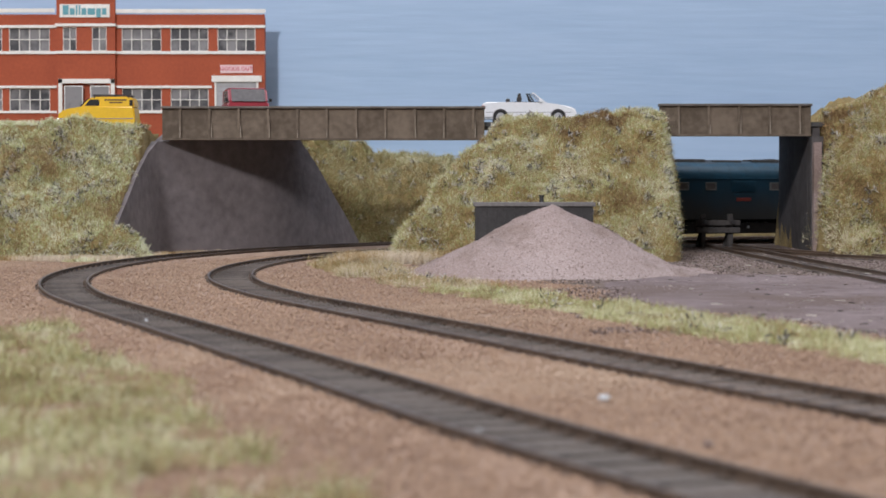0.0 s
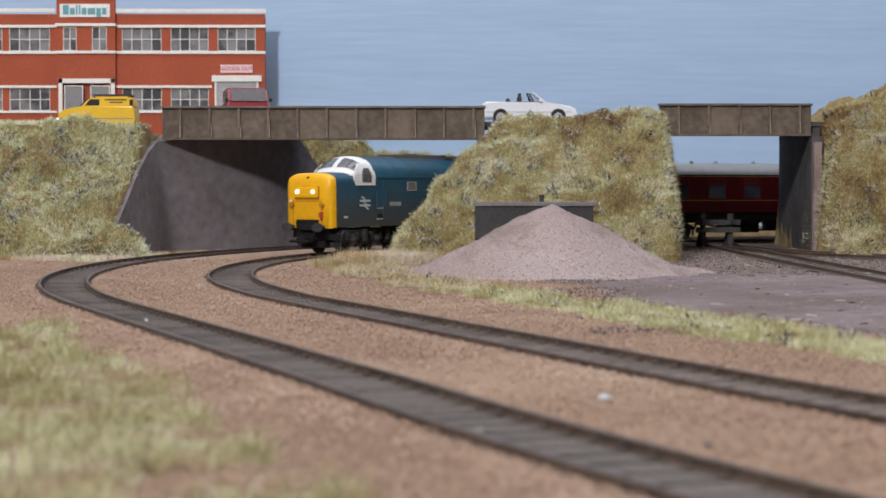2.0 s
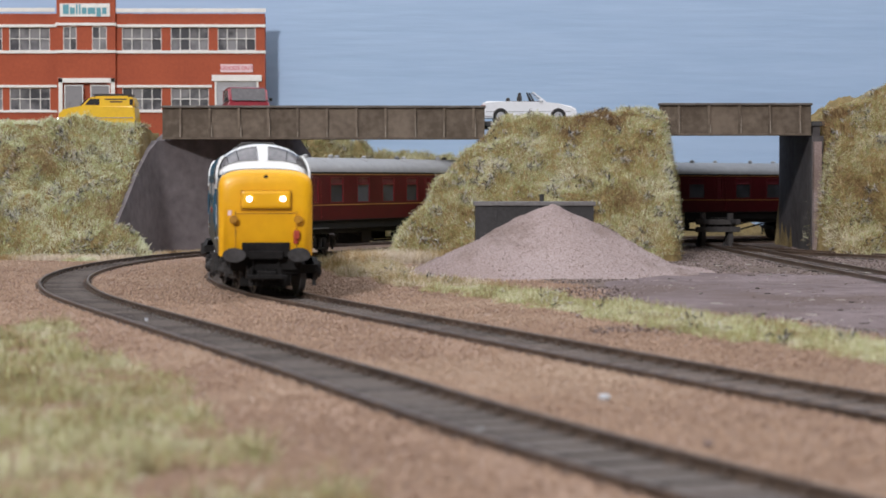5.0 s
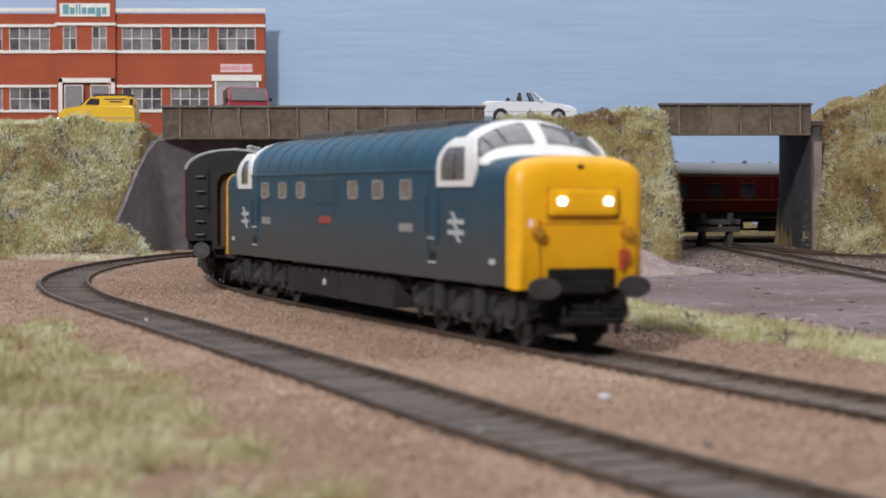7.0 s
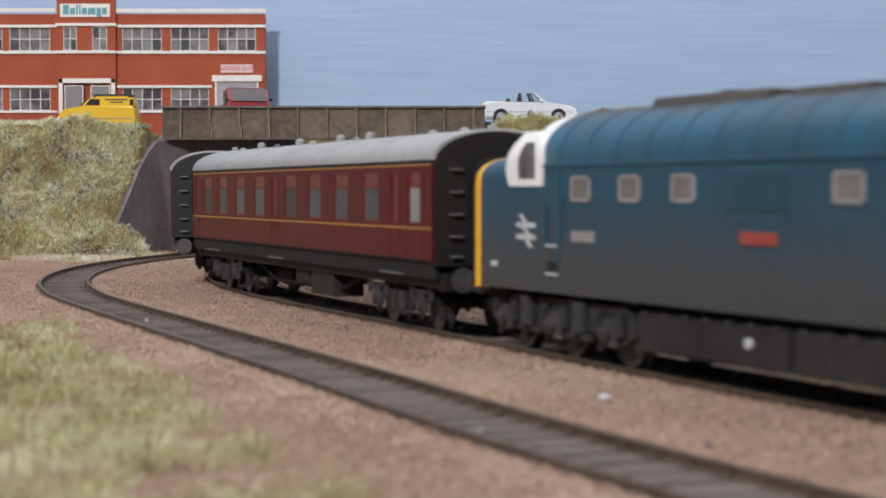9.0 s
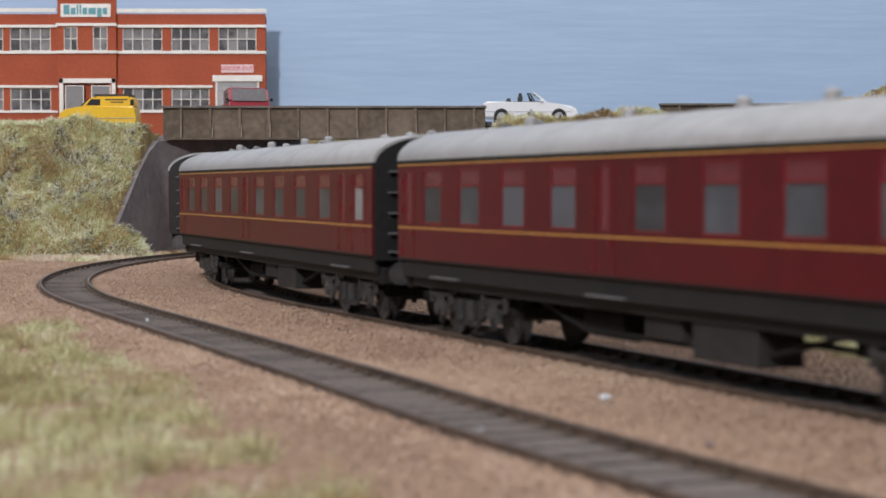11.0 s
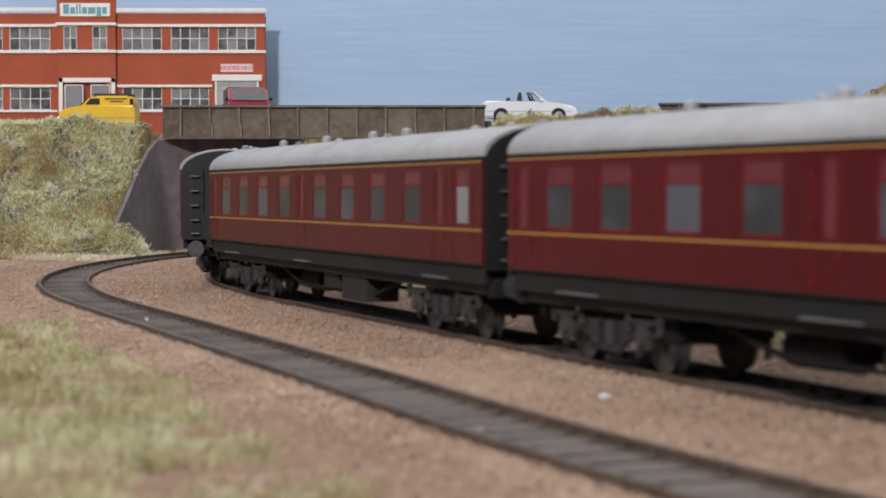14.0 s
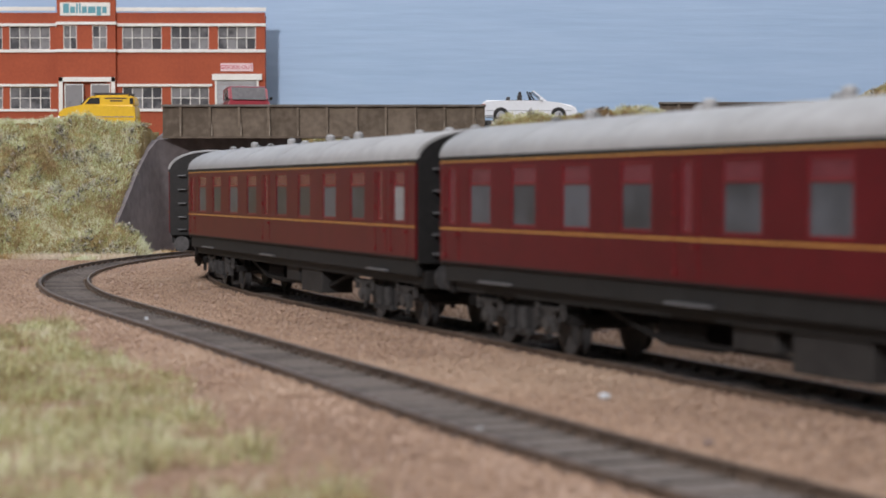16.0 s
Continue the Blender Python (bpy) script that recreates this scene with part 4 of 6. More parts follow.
        for i in range(nx):
            for j in range(nz):
                bm = bmesh.new()
                box(bm, x0 + (x1 - x0) * i / nx, x0 + (x1 - x0) * (i + 1) / nx, yy + 0.95, yy + 1.3, z0 + (z1 - z0) * j / nz, z0 + (z1 - z0) * (j + 1) / nz)
                part("pane", bm, M["pane"], f)
    for a, b, p, q in holes:
        window(a, b, p, q, y0 + 0.6, 4, 2)
    window(115, 139, 50, 92, y0 - 3.0, 2, 2)
    window(166, 192, 50, 92, y0 - 3.0, 2, 2)
    # entrance doors
    bm = bmesh.new()
    for x0, x1, z0, z1 in ((X(107), X(114), zb, Z(141)), (X(199), X(206), zb, Z(141)), (X(107), X(206), Z(149), Z(141))):
        box(bm, x0, x1, y0 - 4.6, y0 - 3.4, z0, z1, 0.15)
    part("door_surround", bm, M["white"], top)
    for a, b in ((117, 150), (163, 197)):
        bm = bmesh.new()
        x0, x1 = X(a), X(b)
        for q in ((x0, x0 + 0.6, zb, Z(153)), (x1 - 0.6, x1, zb, Z(153)), (x0 + 0.6, x1 - 0.6, Z(154.5), Z(153))):
            box(bm, q[0], q[1], y0 - 4.0, y0 - 3.52, q[2], q[3])
        d = part("door", bm, M["white"], top)
        bm = bmesh.new()
        box(bm, x0 + 0.6, x1 - 0.6, y0 - 3.8, y0 - 3.55, zb, Z(154.5))
        part("pane", bm, M["pane"], d)
    # goods entrance with roller shutter
    bm = bmesh.new()
    gx0, gx1 = X(381), X(458)
    box(bm, X(376), X(464), y0 - 2.2, y0 - 0.02, Z(146), Z(135), 0.2)
    box(bm, gx0, gx0 + 1.4, y0 - 1.6, y0 - 0.02, zb, Z(146))
    box(bm, gx1 - 1.4, gx1, y0 - 1.6, y0 - 0.02, zb, Z(146))
    part("goods_door_surround", bm, M["white"], top)
    for i in range(14):
        bm = bmesh.new()
        z = zb + (Z(146) - zb) * i / 14
        box(bm, gx0 + 1.4, gx1 - 1.4, y0 - 0.7, y0 - 0.04, z + 0.1, z + (Z(146) - zb) / 14, 0.2)
        part("shutter_slat", bm, M["doorgrey"], top)
    # signs
    bm = bmesh.new()
    box(bm, X(110), X(198), y0 - 4.2, y0 - 3.52, Z(33), Z(10))
    s = part("sign", bm, M["white"], top, "white name board with a teal name")
    bm = bmesh.new()
    x = X(154) - 16.1
    for w, lo, hi in ((4.4, 0, 7.0), (3.6, 0, 4.8), (1.3, 0, 7.0), (1.3, 0, 7.0), (3.6, 0, 4.8), (5.6, 0, 4.8), (3.4, -1.8, 4.8), (3.2, 0, 4.8)):
        box(bm, x, x + w, y0 - 4.35, y0 - 4.15, Z(21) - 3.2 + lo, Z(21) - 3.2 + hi, 0.05)
        x += w + 0.8
    part("name_bar", bm, M["signteal"], s, "plain teal bars in place of the name")
    bm = bmesh.new()
    box(bm, X(391), X(448), y0 - 0.8, y0 - 0.05, Z(130), Z(116))
    s = part("sign", bm, M["signpink"], top, "pale pink board with red letters")
    letters("lettering", "GOODS OUT", 4.0, pose(X(419.5) * U, (y0 - 0.95) * U, Z(123) * U, 90), M["signred"], s, "red letters")


# ---- road vehicles ----
def wheel_of(parent, x, y, z, r, w, hub):
    bm = bmesh.new()
    cyl(bm, r, w, at(x, y, z, AX), 20)
    wh = part("wheel", bm, M["black"], parent, smooth=True)
    bm = bmesh.new()
    s = -1 if y < 0 else 1
    cyl(bm, r * 0.62, 0.3, at(x, y + s * w / 2, z, AX), 16)
    cyl(bm, r * 0.2, 0.6, at(x, y + s * w / 2, z, AX), 8)
    part("hub", bm, hub, wh)


def side_body(bm, outline, half, bevel=0.7):
    """A car body: a side outline carried across the width, its edges rounded and its top drawn in."""
    prism(bm, outline, "y", -half, half)
    bmesh.ops.bevel(bm, geom=list(bm.edges), offset=bevel, segments=2, affect="EDGES")


def yellow_van(m):
    top = new("van")
    top.matrix_basis = m
    tagged(top, "small bright yellow three-wheeled van with roof rack", "van")
    L = 49.0
    bm = bmesh.new()
    side_body(bm, [(-22.6, 4), (22, 4), (22.4, 11.5), (20.8, 14.2), (16, 15.6), (9, 16.8), (-22.3, 17.0), (-23, 9)], 9.3, 1.0)
    body = part("body", bm, M["yellowcar"], top, smooth=True)
    bm = bmesh.new()
    side_body(bm, [(-22.3, 16.0), (9.6, 16.0), (4.2, 21.6), (1.6, 22.6), (-20.0, 22.8), (-22.2, 20.6)], 8.2, 0.9)
    cab = part("upper_body", bm, M["yellowcar"], top, smooth=True)
    for y in (-8.25, 8.25):
        bm = bmesh.new()
        prism(bm, [(-2.0, 17.4), (6.6, 17.4), (3.4, 21.0), (-2.0, 21.0)], "y", y - 0.12, y + 0.12)
        part("side_window", bm, M["black"], cab)
        for r in range(2):
            bm = bmesh.new()
            box(bm, -18 + r * 2.5, -5 - r * 3, y - 0.1, y + 0.1, 20.4 - r * 1.5, 21.1 - r * 1.5)
            part("lettering_bar", bm, M["interior"], cab, "dark unreadable lettering")
        bm = bmesh.new()
        box(bm, -21.6, -19.6, y - 0.14, y + 0.14, 17.4, 20.8, 0.1)
        part("rear_window", bm, M["black"], cab)
        bm = bmesh.new()
        box(bm, -22, 22, y * 1.14 - 0.1, y * 1.14 + 0.1, 9.6, 10.1)
        part("trim_strip", bm, M["chrome"], body)
    bm = bmesh.new()
    prism(bm, [(9.3, 17.2), (4.6, 21.6), (4.9, 21.8), (9.7, 17.3)], "y", -6.8, 6.8)
    part("windscreen", bm, M["glass_dark"], cab)
    bm = bmesh.new()
    for x in (-19, -9, 1):
        box(bm, x - 0.4, x + 0.4, -7, 7, 22.6, 23.4)
    for y in (-7, 0, 7):
        box(bm, -20, 2, y - 0.4, y + 0.4, 23.3, 24.0)
    for x in (-19, 1):
        for y in (-7, 7):
            box(bm, x - 0.4, x + 0.4, y - 0.4, y + 0.4, 21.8, 22.8)
    part("roof_rack", bm, M["interior"], top)
    wheel_of(top, -14, -8.4, 3.6, 3.6, 2.4, M["chrome"])
    wheel_of(top, -14, 8.4, 3.6, 3.6, 2.4, M["chrome"])
    wheel_of(top, 15, 0, 3.6, 3.6, 2.4, M["chrome"])
    for y in (-6, 6):
        bm = bmesh.new()
        cyl(bm, 1.3, 0.7, at(22.6, y, 9.5, AXX), 12)
        part("headlight", bm, M["chrome"], body)


def red_truck(m):
    top = new("pickup_truck")
    top.matrix_basis = m
    tagged(top, "dark red van with pale windscreen behind the bridge parapet", "van")
    bm = bmesh.new()
    side_body(bm, [(-17, 3), (17, 3), (17.8, 9), (16.5, 13.5), (-17, 13.5)], 12.6, 1.0)
    part("body", bm, M["redcar"], top, smooth=True)
    bm = bmesh.new()
    side_body(bm, [(-16.6, 12.6), (16.4, 12.6), (11.5, 21), (9.5, 22), (-16.2, 22)], 12.0, 1.3)
    cab = part("cab", bm, M["redcar"], top, smooth=True)
    bm = bmesh.new()
    prism(bm, [(16.3, 13.4), (11.7, 20.9), (12.1, 21.1), (16.8, 13.5)], "y", -10.2, 10.2)
    part("windscreen", bm, M["vanglass"], cab)
    for y in (-12.05, 12.05):
        bm = bmesh.new()
        prism(bm, [(-9, 13.6), (13.8, 13.6), (10.2, 20.3), (-9, 20.3)], "y", y - 0.12, y + 0.12)
        part("side_window", bm, M["vanglass"], cab)
        bm = bmesh.new()
        box(bm, 14.5, 16.5, y + (1.4 if y > 0 else -1.4) - 0.8, y + (1.4 if y > 0 else -1.4) + 0.8, 13.4, 15.2, 0.3)
        part("mirror", bm, M["black"], cab)
        for x in (-10.5, 10.5):
            wheel_of(top, x, y * 0.98, 3.6, 3.6, 2.4, M["chrome"])


def convertible(m):
    top = new("convertible_car")
    top.matrix_basis = m
    tagged(top, "white open convertible car with red tail light", "car")
    bm = bmesh.new()
    out = [(-28.5, 5), (-27.5, 3.2), (28, 3), (29.5, 5), (29.6, 8), (27, 10.2), (18, 12.0), (9.5, 13.0), (-14, 13.2), (-27, 13.4), (-28.8, 11)]
    prism(bm, out, "y", -11, 11)
    bmesh.ops.bevel(bm, geom=list(bm.edges), offset=1.0, segments=3, affect="EDGES")
    body = part("body", bm, M["whitecar"], top, smooth=True)
    bm = bmesh.new()
    box(bm, -12.5, 7.5, -8.8, 8.8, 12.9, 13.5, 0.2)
    part("cockpit", bm, M["interior"], body)
    bm = bmesh.new()
    for y in (-5, 5):
        box(bm, -6.5, -4.0, y - 2.6, y + 2.6, 12, 17.0, 0.8)
        box(bm, -6.0, -4.4, y - 1.4, y + 1.4, 17.0, 18.8, 0.5)
    part("seat", bm, M["interior"], body)
    bm = bmesh.new()
    for y in (-4.5, 4.5):
        box(bm, -13.4, -11.2, y - 2.4, y + 2.4, 13.0, 15.6, 0.7)
    part("rear_headrest", bm, M["interior"], body)
    bm = bmesh.new()
    for y in (-9, 9):
        prism(bm, [(11.5, 12.6), (3.0, 19.2), (2.2, 18.9), (10.0, 12.6)], "y", y - 0.45, y + 0.45)
    prism(bm, [(3.2, 19.3), (2.0, 18.8), (2.4, 18.2), (3.6, 18.7)], "y", -9, 9)
    scr = part("windscreen_frame", bm, M["whitecar"], body)
    bm = bmesh.new()
    prism(bm, [(10.8, 12.8), (3.0, 18.8), (2.8, 18.7), (10.5, 12.8)], "y", -8.5, 8.5)
    part("windscreen", bm, M["glass_clear"], scr)
    bm = bmesh.new()
    prism(bm, [(1.0, 12.9), (2.2, 12.9), (-0.2, 19.2), (-1.0, 18.9)], "y", -0.5, 0.5)
    ball(bm, 0.6, at(-0.6, 0, 18.6), 8)
    for y in (-8.8, 8.8):
        prism(bm, [(3.0, 12.9), (4.0, 12.9), (0.6, 18.6), (-0.2, 18.2)], "y", y - 0.3, y + 0.3)
    part("quarter_pillar", bm, M["black"], scr)
    for y in (-11.0, 11.0):
        for x in (-17, 18):
            bm = bmesh.new()
            cyl(bm, 4.7, 0.5, at(x, y, 4.4, AX), 20)
            part("wheel_arch", bm, M["interior"], body)
            wheel_of(top, x, y * 0.96, 4.2, 4.2, 2.2, M["doorgrey"])
        bm = bmesh.new()
        box(bm, -28.9, -26.5, y * 0.9 - 1.4, y * 0.9 + 1.4, 8.8, 11, 0.3)
        part("tail_light", bm, M["redlamp"], body)
        bm = bmesh.new()
        box(bm, 6.4, 8.4, y * 1.06 - 0.6, y * 1.06 + 0.6, 13.0, 14.6, 0.3)
        part("mirror", bm, M["whitecar"], body)
        bm = bmesh.new()
        box(bm, -26, 26, y * 1.005 - 0.12, y * 1.005 + 0.12, 6.8, 7.2)
        part("trim_strip", bm, M["doorgrey"], body)


def hut():
    x0, x1, y0, y1 = 15.0, 74.5, 858, 884
    z = ground_z(40, 870)
    top = new("hut")
    tagged(top, "low dark grey flat-roofed hut half buried by gravel", "hut")
    bm = bmesh.new()
    box(bm, x0 + 1, x1 - 1, y0 + 1, y1 - 1, z - 2, 29.4, 0.2)
    part("wall", bm, M["hutgrey"], top)
    for k in range(13):
        bm = bmesh.new()
        xx = x0 + 1.6 + k * (x1 - x0 - 3.2) / 12
        box(bm, xx - 0.4, xx + 0.4, y0 + 0.5, y0 + 0.95, z - 1, 29.2)
        part("batten", bm, M["hutgrey"], top)
    bm = bmesh.new()
    box(bm, x0, x1, y0, y1, 29.5, 31.6, 0.4)
    part("roof_slab", bm, M["slab"], top)
    bm = bmesh.new()
    cyl(bm, 1.1, 3.4, at(49, 874, 33.2), 12)
    cyl(bm, 1.5, 0.6, at(49, 874, 34.8), 12)
    part("vent_pipe", bm, M["hutgrey"], top)


def small_things():
    for x, y, r, sx in ((29.6, 321, 0.9, 1.5), (-87.5, 517, 1.0, 0.6), (68.6, 288, 1.5, 1.0), (-47, 392, 0.7, 1.3), (5.8, 275, 0.8, 1.0), (39.5, 261, 0.8, 1.2), (58.6, 325, 0.9, 1.0)):
        bm = bmesh.new()
        bmesh.ops.create_icosphere(bm, subdivisions=2, radius=r)
        for v in bm.verts:
            v.co.x *= sx
            v.co.z *= 0.7
            v.co *= 1 + 0.25 * noise.noise(v.co * 0.8 + Vector((x, y, 0)))
        ob = part("stone_chip", bm, M["chip"] if x < 35 else M["heap"], None, "", True, pose(x * U, y * U, (ground_z(x, y) + r * 0.45) * U))
        tagged(ob, "pale chip lying on the ballast by the track", "stone", "loose pale chips")


# ---- rolling stock ----
def section(u, w, zb, zs, zt, e=2.3, n=22, tuck=0.0):
    """A body section: straight sides to the shoulder zs, then an arched top."""
    ring = [(u, -(w - tuck), zb)]
    for i in range(n + 1):
        a = math.pi * i / n
        c, s = math.cos(a), math.sin(a)
        ring.append((u, -w * math.copysign(abs(c) ** (2 / e), c), zs + (zt - zs) * abs(s) ** (2 / e)))
    ring.append((u, w - tuck, zb))
    return ring


def wheelset(parent, x, r, name="wheelset"):
    """Two wheels on an axle, in its own space so that it can turn."""
    bm = bmesh.new()
    cyl(bm, 1.0, 17, AX, 8)
    for y in (-7.7, 7.7):
        s = 1 if y > 0 else -1
        cyl(bm, r, 1.6, at(0, y + s * 0.4, 0, AX), 24)
        cyl(bm, r + 0.7, 0.6, at(0, y - s * 0.7, 0, AX), 24)
        for k in range(6):
            box(bm, r * 0.3, r * 0.85, -0.3, 0.3, -0.35, 0.35, m=at(0, y + s * 1.3, 0, pose(0, 0, 0, 0, 60 * k, 0)))
        cyl(bm, r * 0.3, 0.8, at(0, y + s * 1.4, 0, AX), 10)
    ob = part(name, bm, M["buffer"], parent, smooth=True)
    ob.matrix_basis = pose(x * U, 0, r * U)
    WHEELS.append((ob, x, r))
    return ob


WHEELS = []
BOGIES = []


def loco_bogie(top, x):
    bg = new("bogie")
    bg.parent = top
    bg.matrix_basis = pose(x * U, 0, 0)
    BOGIES.append((bg, x, top))
    for y in (-1, 1):
        bm = bmesh.new()
        prism(bm, [(-36, 9.5), (-32, 12.6), (32, 12.6), (36, 9.5), (36, 7.0), (31, 5.0), (21, 4.6), (17, 7.4), (9, 5.0), (4, 4.6), (-4, 4.6), (-9, 5.0), (-17, 7.4), (-21, 4.6), (-31, 5.0), (-36, 7.0)], "y", y * 12.2 - 0.8, y * 12.2 + 0.8)
        for ax in (-26, 0, 26):
            g = bmesh.new()
            box(g, ax - 2.8, ax + 2.8, y * 13.4 - 0.9, y * 13.4 + 0.9, 4.6, 10.0, 0.5)
            cyl(g, 1.9, 1.6, at(ax, y * 14.6, 7.2, AX), 14)
            cyl(g, 1.0, 1.0, at(ax, y * 15.5, 7.2, AX), 10)
            part("axle_box", g, M["axlebox_lit"], bg)
            for q in (-5, 5):
                g = bmesh.new()
                for z in (7.4, 8.5, 9.6, 10.7):
                    cyl(g, 1.35, 0.7, at(ax + q, y * 13.7, z), 10)
                cyl(g, 0.8, 5.0, at(ax + q, y * 13.7, 9.0), 8)
                part("coil_spring", g, M["bogie"], bg)
        for ax in (-13, 13):
            cyl(bm, 2.0, 6.4, at(ax, y * 14.0, 9.6), 12)
            box(bm, ax - 4.5, ax + 4.5, y * 13.6 - 0.6, y * 13.6 + 0.6, 4.8, 6.2, 0.2)
        for ax in (-34, -18, -8, 8, 18, 34):
            box(bm, ax - 0.6, ax + 0.6, y * 11.4 - 0.6, y * 11.4 + 0.6, 3.0, 9.0)
        part("bogie_side_frame", bm, M["bogie"], bg)
    bm = bmesh.new()
    box(bm, -34, 34, -7, 7, 8.5, 12.6)
    for xx in (-35.0, 35.0):
        box(bm, xx - 1, xx + 1, -12.5, 12.5, 7.4, 10.4)
    part("bogie_stretcher", bm, M["under"], bg)
    for ax in (-26, 0, 26):
        wheelset(bg, ax, 7.1)
    return bg


def locomotive():
    top = new("diesel_locomotive")
    tagged(top, "blue diesel locomotive with yellow noses and white cab surrounds", "locomotive", "the moving train")
    W = 16.5
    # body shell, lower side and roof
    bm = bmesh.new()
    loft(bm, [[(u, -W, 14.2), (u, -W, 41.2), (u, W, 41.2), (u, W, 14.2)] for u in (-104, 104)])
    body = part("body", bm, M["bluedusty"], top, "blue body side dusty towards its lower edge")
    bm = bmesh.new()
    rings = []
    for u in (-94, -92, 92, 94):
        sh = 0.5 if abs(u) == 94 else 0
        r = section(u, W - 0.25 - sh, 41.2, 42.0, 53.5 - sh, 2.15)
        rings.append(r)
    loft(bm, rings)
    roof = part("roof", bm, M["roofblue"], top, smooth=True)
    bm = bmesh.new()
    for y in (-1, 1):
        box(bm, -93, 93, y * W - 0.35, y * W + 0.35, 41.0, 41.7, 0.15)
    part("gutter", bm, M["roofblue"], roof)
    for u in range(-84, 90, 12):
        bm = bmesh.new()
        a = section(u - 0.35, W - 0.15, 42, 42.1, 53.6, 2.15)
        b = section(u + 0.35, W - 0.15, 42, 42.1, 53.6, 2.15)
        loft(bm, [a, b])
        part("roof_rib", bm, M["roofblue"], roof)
    for u0, u1, h in ((-62, -22, 1.0), (14, 62, 1.0), (-14, 8, 0.5)):
        bm = bmesh.new()
        prism(bm, [(-7.5, 51.2), (7.5, 51.2), (6.3, 53.6 + h), (-6.3, 53.6 + h)], "x", u0, u1)
        bmesh.ops.bevel(bm, geom=list(bm.edges), offset=0.4, segments=1, affect="EDGES")
        part("roof_grille", bm, M["soot"], roof, "sooty exhaust panel")
    for u in (-40, 40):
        bm = bmesh.new()
        cyl(bm, 4.2, 0.6, at(u, 0, 54.8), 20)
        part("exhaust_fan", bm, M["soot"], roof)
    # cab ends and noses, the same at both ends
    for e in (1, -1):
        T = Matrix.Rotation(0 if e == 1 else math.pi, 4, "Z")

        def add(name, bm, m, parent=top, label="", smooth=False):
            bmesh.ops.transform(bm, matrix=T, verts=bm.verts)
            return part(name, bm, m, parent, label, smooth)
        rs = [(91.5, 16.55, 41.0, 42.0, 53.4, 2.15), (97.5, 16.5, 41.0, 42.0, 53.2, 2.15), (101.5, 16.2, 41.5, 42.2, 51.3, 2.1), (105.0, 15.6, 42.0, 42.5, 48.3, 2.05), (108.5, 14.6, 42.0, 42.6, 44.4, 2.0)]

        def surf(t, a, out=0.0):
            """A point on the cab front: t along it from 0 to 4, a degrees round the arch."""
            k = min(int(t), 3)
            p = [x + (y - x) * (t - k) for x, y in zip(rs[k], rs[k + 1])]
            c, s = math.cos(radians(a)), math.sin(radians(a))
            y = -p[1] * math.copysign(abs(c) ** (2 / p[5]), c)
            z = p[3] + (p[4] - p[3]) * abs(s) ** (2 / p[5])
            return Vector((p[0] + out * 0.8, y + out * y / 18, z + out * 0.6))
        bm = bmesh.new()
        loft(bm, [section(*r[:5], r[5]) for r in rs])
        cab = add("cab_surround", bm, M["cabwhite"], top, "white painted cab surround", True)
        for a0, a1 in ((14, 84), (96, 166)):
            bm = bmesh.new()
            n = 10
            g = 6
            grid = []
            for i in range(n + 1):
                aa = a0 + (a1 - a0) * i / n
                t0, t1 = 1.5, 3.3 - 0.25 * abs((aa - 90) / 90)
                grid.append([bm.verts.new(surf(t0 + (t1 - t0) * j / g, aa, 0.28)) for j in range(g + 1)])
            for i in range(n):
                for j in range(g):
                    bm.faces.new((grid[i][j], grid[i + 1][j], grid[i + 1][j + 1], grid[i][j + 1]))
            ws = add("windscreen", bm, M["pane_cab"], cab, "dark windscreen glass", True)
            bm = bmesh.new()
            for q in (0.36, 0.62):
                aa = a0 + (a1 - a0) * q
                loft(bm, [[surf(t, aa - 0.6, 0.45), surf(t, aa + 0.6, 0.45), surf(t, aa, 0.8)] for t in (1.6, 2.4, 3.1)])
            add("wiper", bm, M["buffer"], ws)
        for y in (-1, 1):
            def pull(z):
                return y * max(0, z - 42) ** 2 * 0.05

            da, dc = (0, 0) if y < 0 else (9.5, 2.5)

            def plate(levels, yo, t):
                """A thin plate that follows the curve of the cab side: (height, rear, front) rows."""
                g = bmesh.new()
                levels = [(z, a + da, c + dc) for z, a, c in levels]
                loft(g, [[(a, y * (yo - t) - pull(z), z), (c, y * (yo - t) - pull(z), z), (c, y * yo - pull(z), z), (a, y * yo - pull(z), z)] for z, a, c in levels])
                return g
            bm = plate([(37.0, 81.2, 104.0), (39, 81.0, 105.2), (41, 81.0, 105.8), (43, 81.2, 105.4), (44.5, 81.6, 104.8), (46, 82.6, 103.6), (47.5, 84.2, 101.8), (49, 87.5, 100.4)], 16.95, 0.8)
            fr = add("side_window_surround", bm, M["cabwhite"], cab)
            bm = plate([(38.6, 84.4, 99.0), (40, 84.4, 99.4), (42, 84.4, 99.4), (43.5, 84.6, 99.2), (45, 85.2, 98.6), (46.6, 86.4, 97.2)], 17.12, 0.3)
            add("side_window", bm, M["pane_cab"], fr, "dark cab side glass")
            bm = plate([(z, 93.0 - da * 0.4, 93.5 + da * 0.6 - dc) for z in (38.6, 42, 44, 46.2)], 17.3, 0.3)
            add("glazing_bar", bm, M["buffer"], fr)
            # door recess with handrails and steps
            d0 = 74.4 if y < 0 else 83.4
            bm = bmesh.new()
            box(bm, d0, d0 + 0.5, y * 16.6 - 0.2, y * 16.6 + 0.2, 20, 40.6)
            if y < 0:
                box(bm, d0 + 6.0, d0 + 6.4, y * 16.6 - 0.2, y * 16.6 + 0.2, 22, 36.6)
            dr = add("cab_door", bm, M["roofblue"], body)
            bm = bmesh.new()
            cyl(bm, 0.3, 9, at(d0 - 1.2, y * 17.0, 30.5), 6)
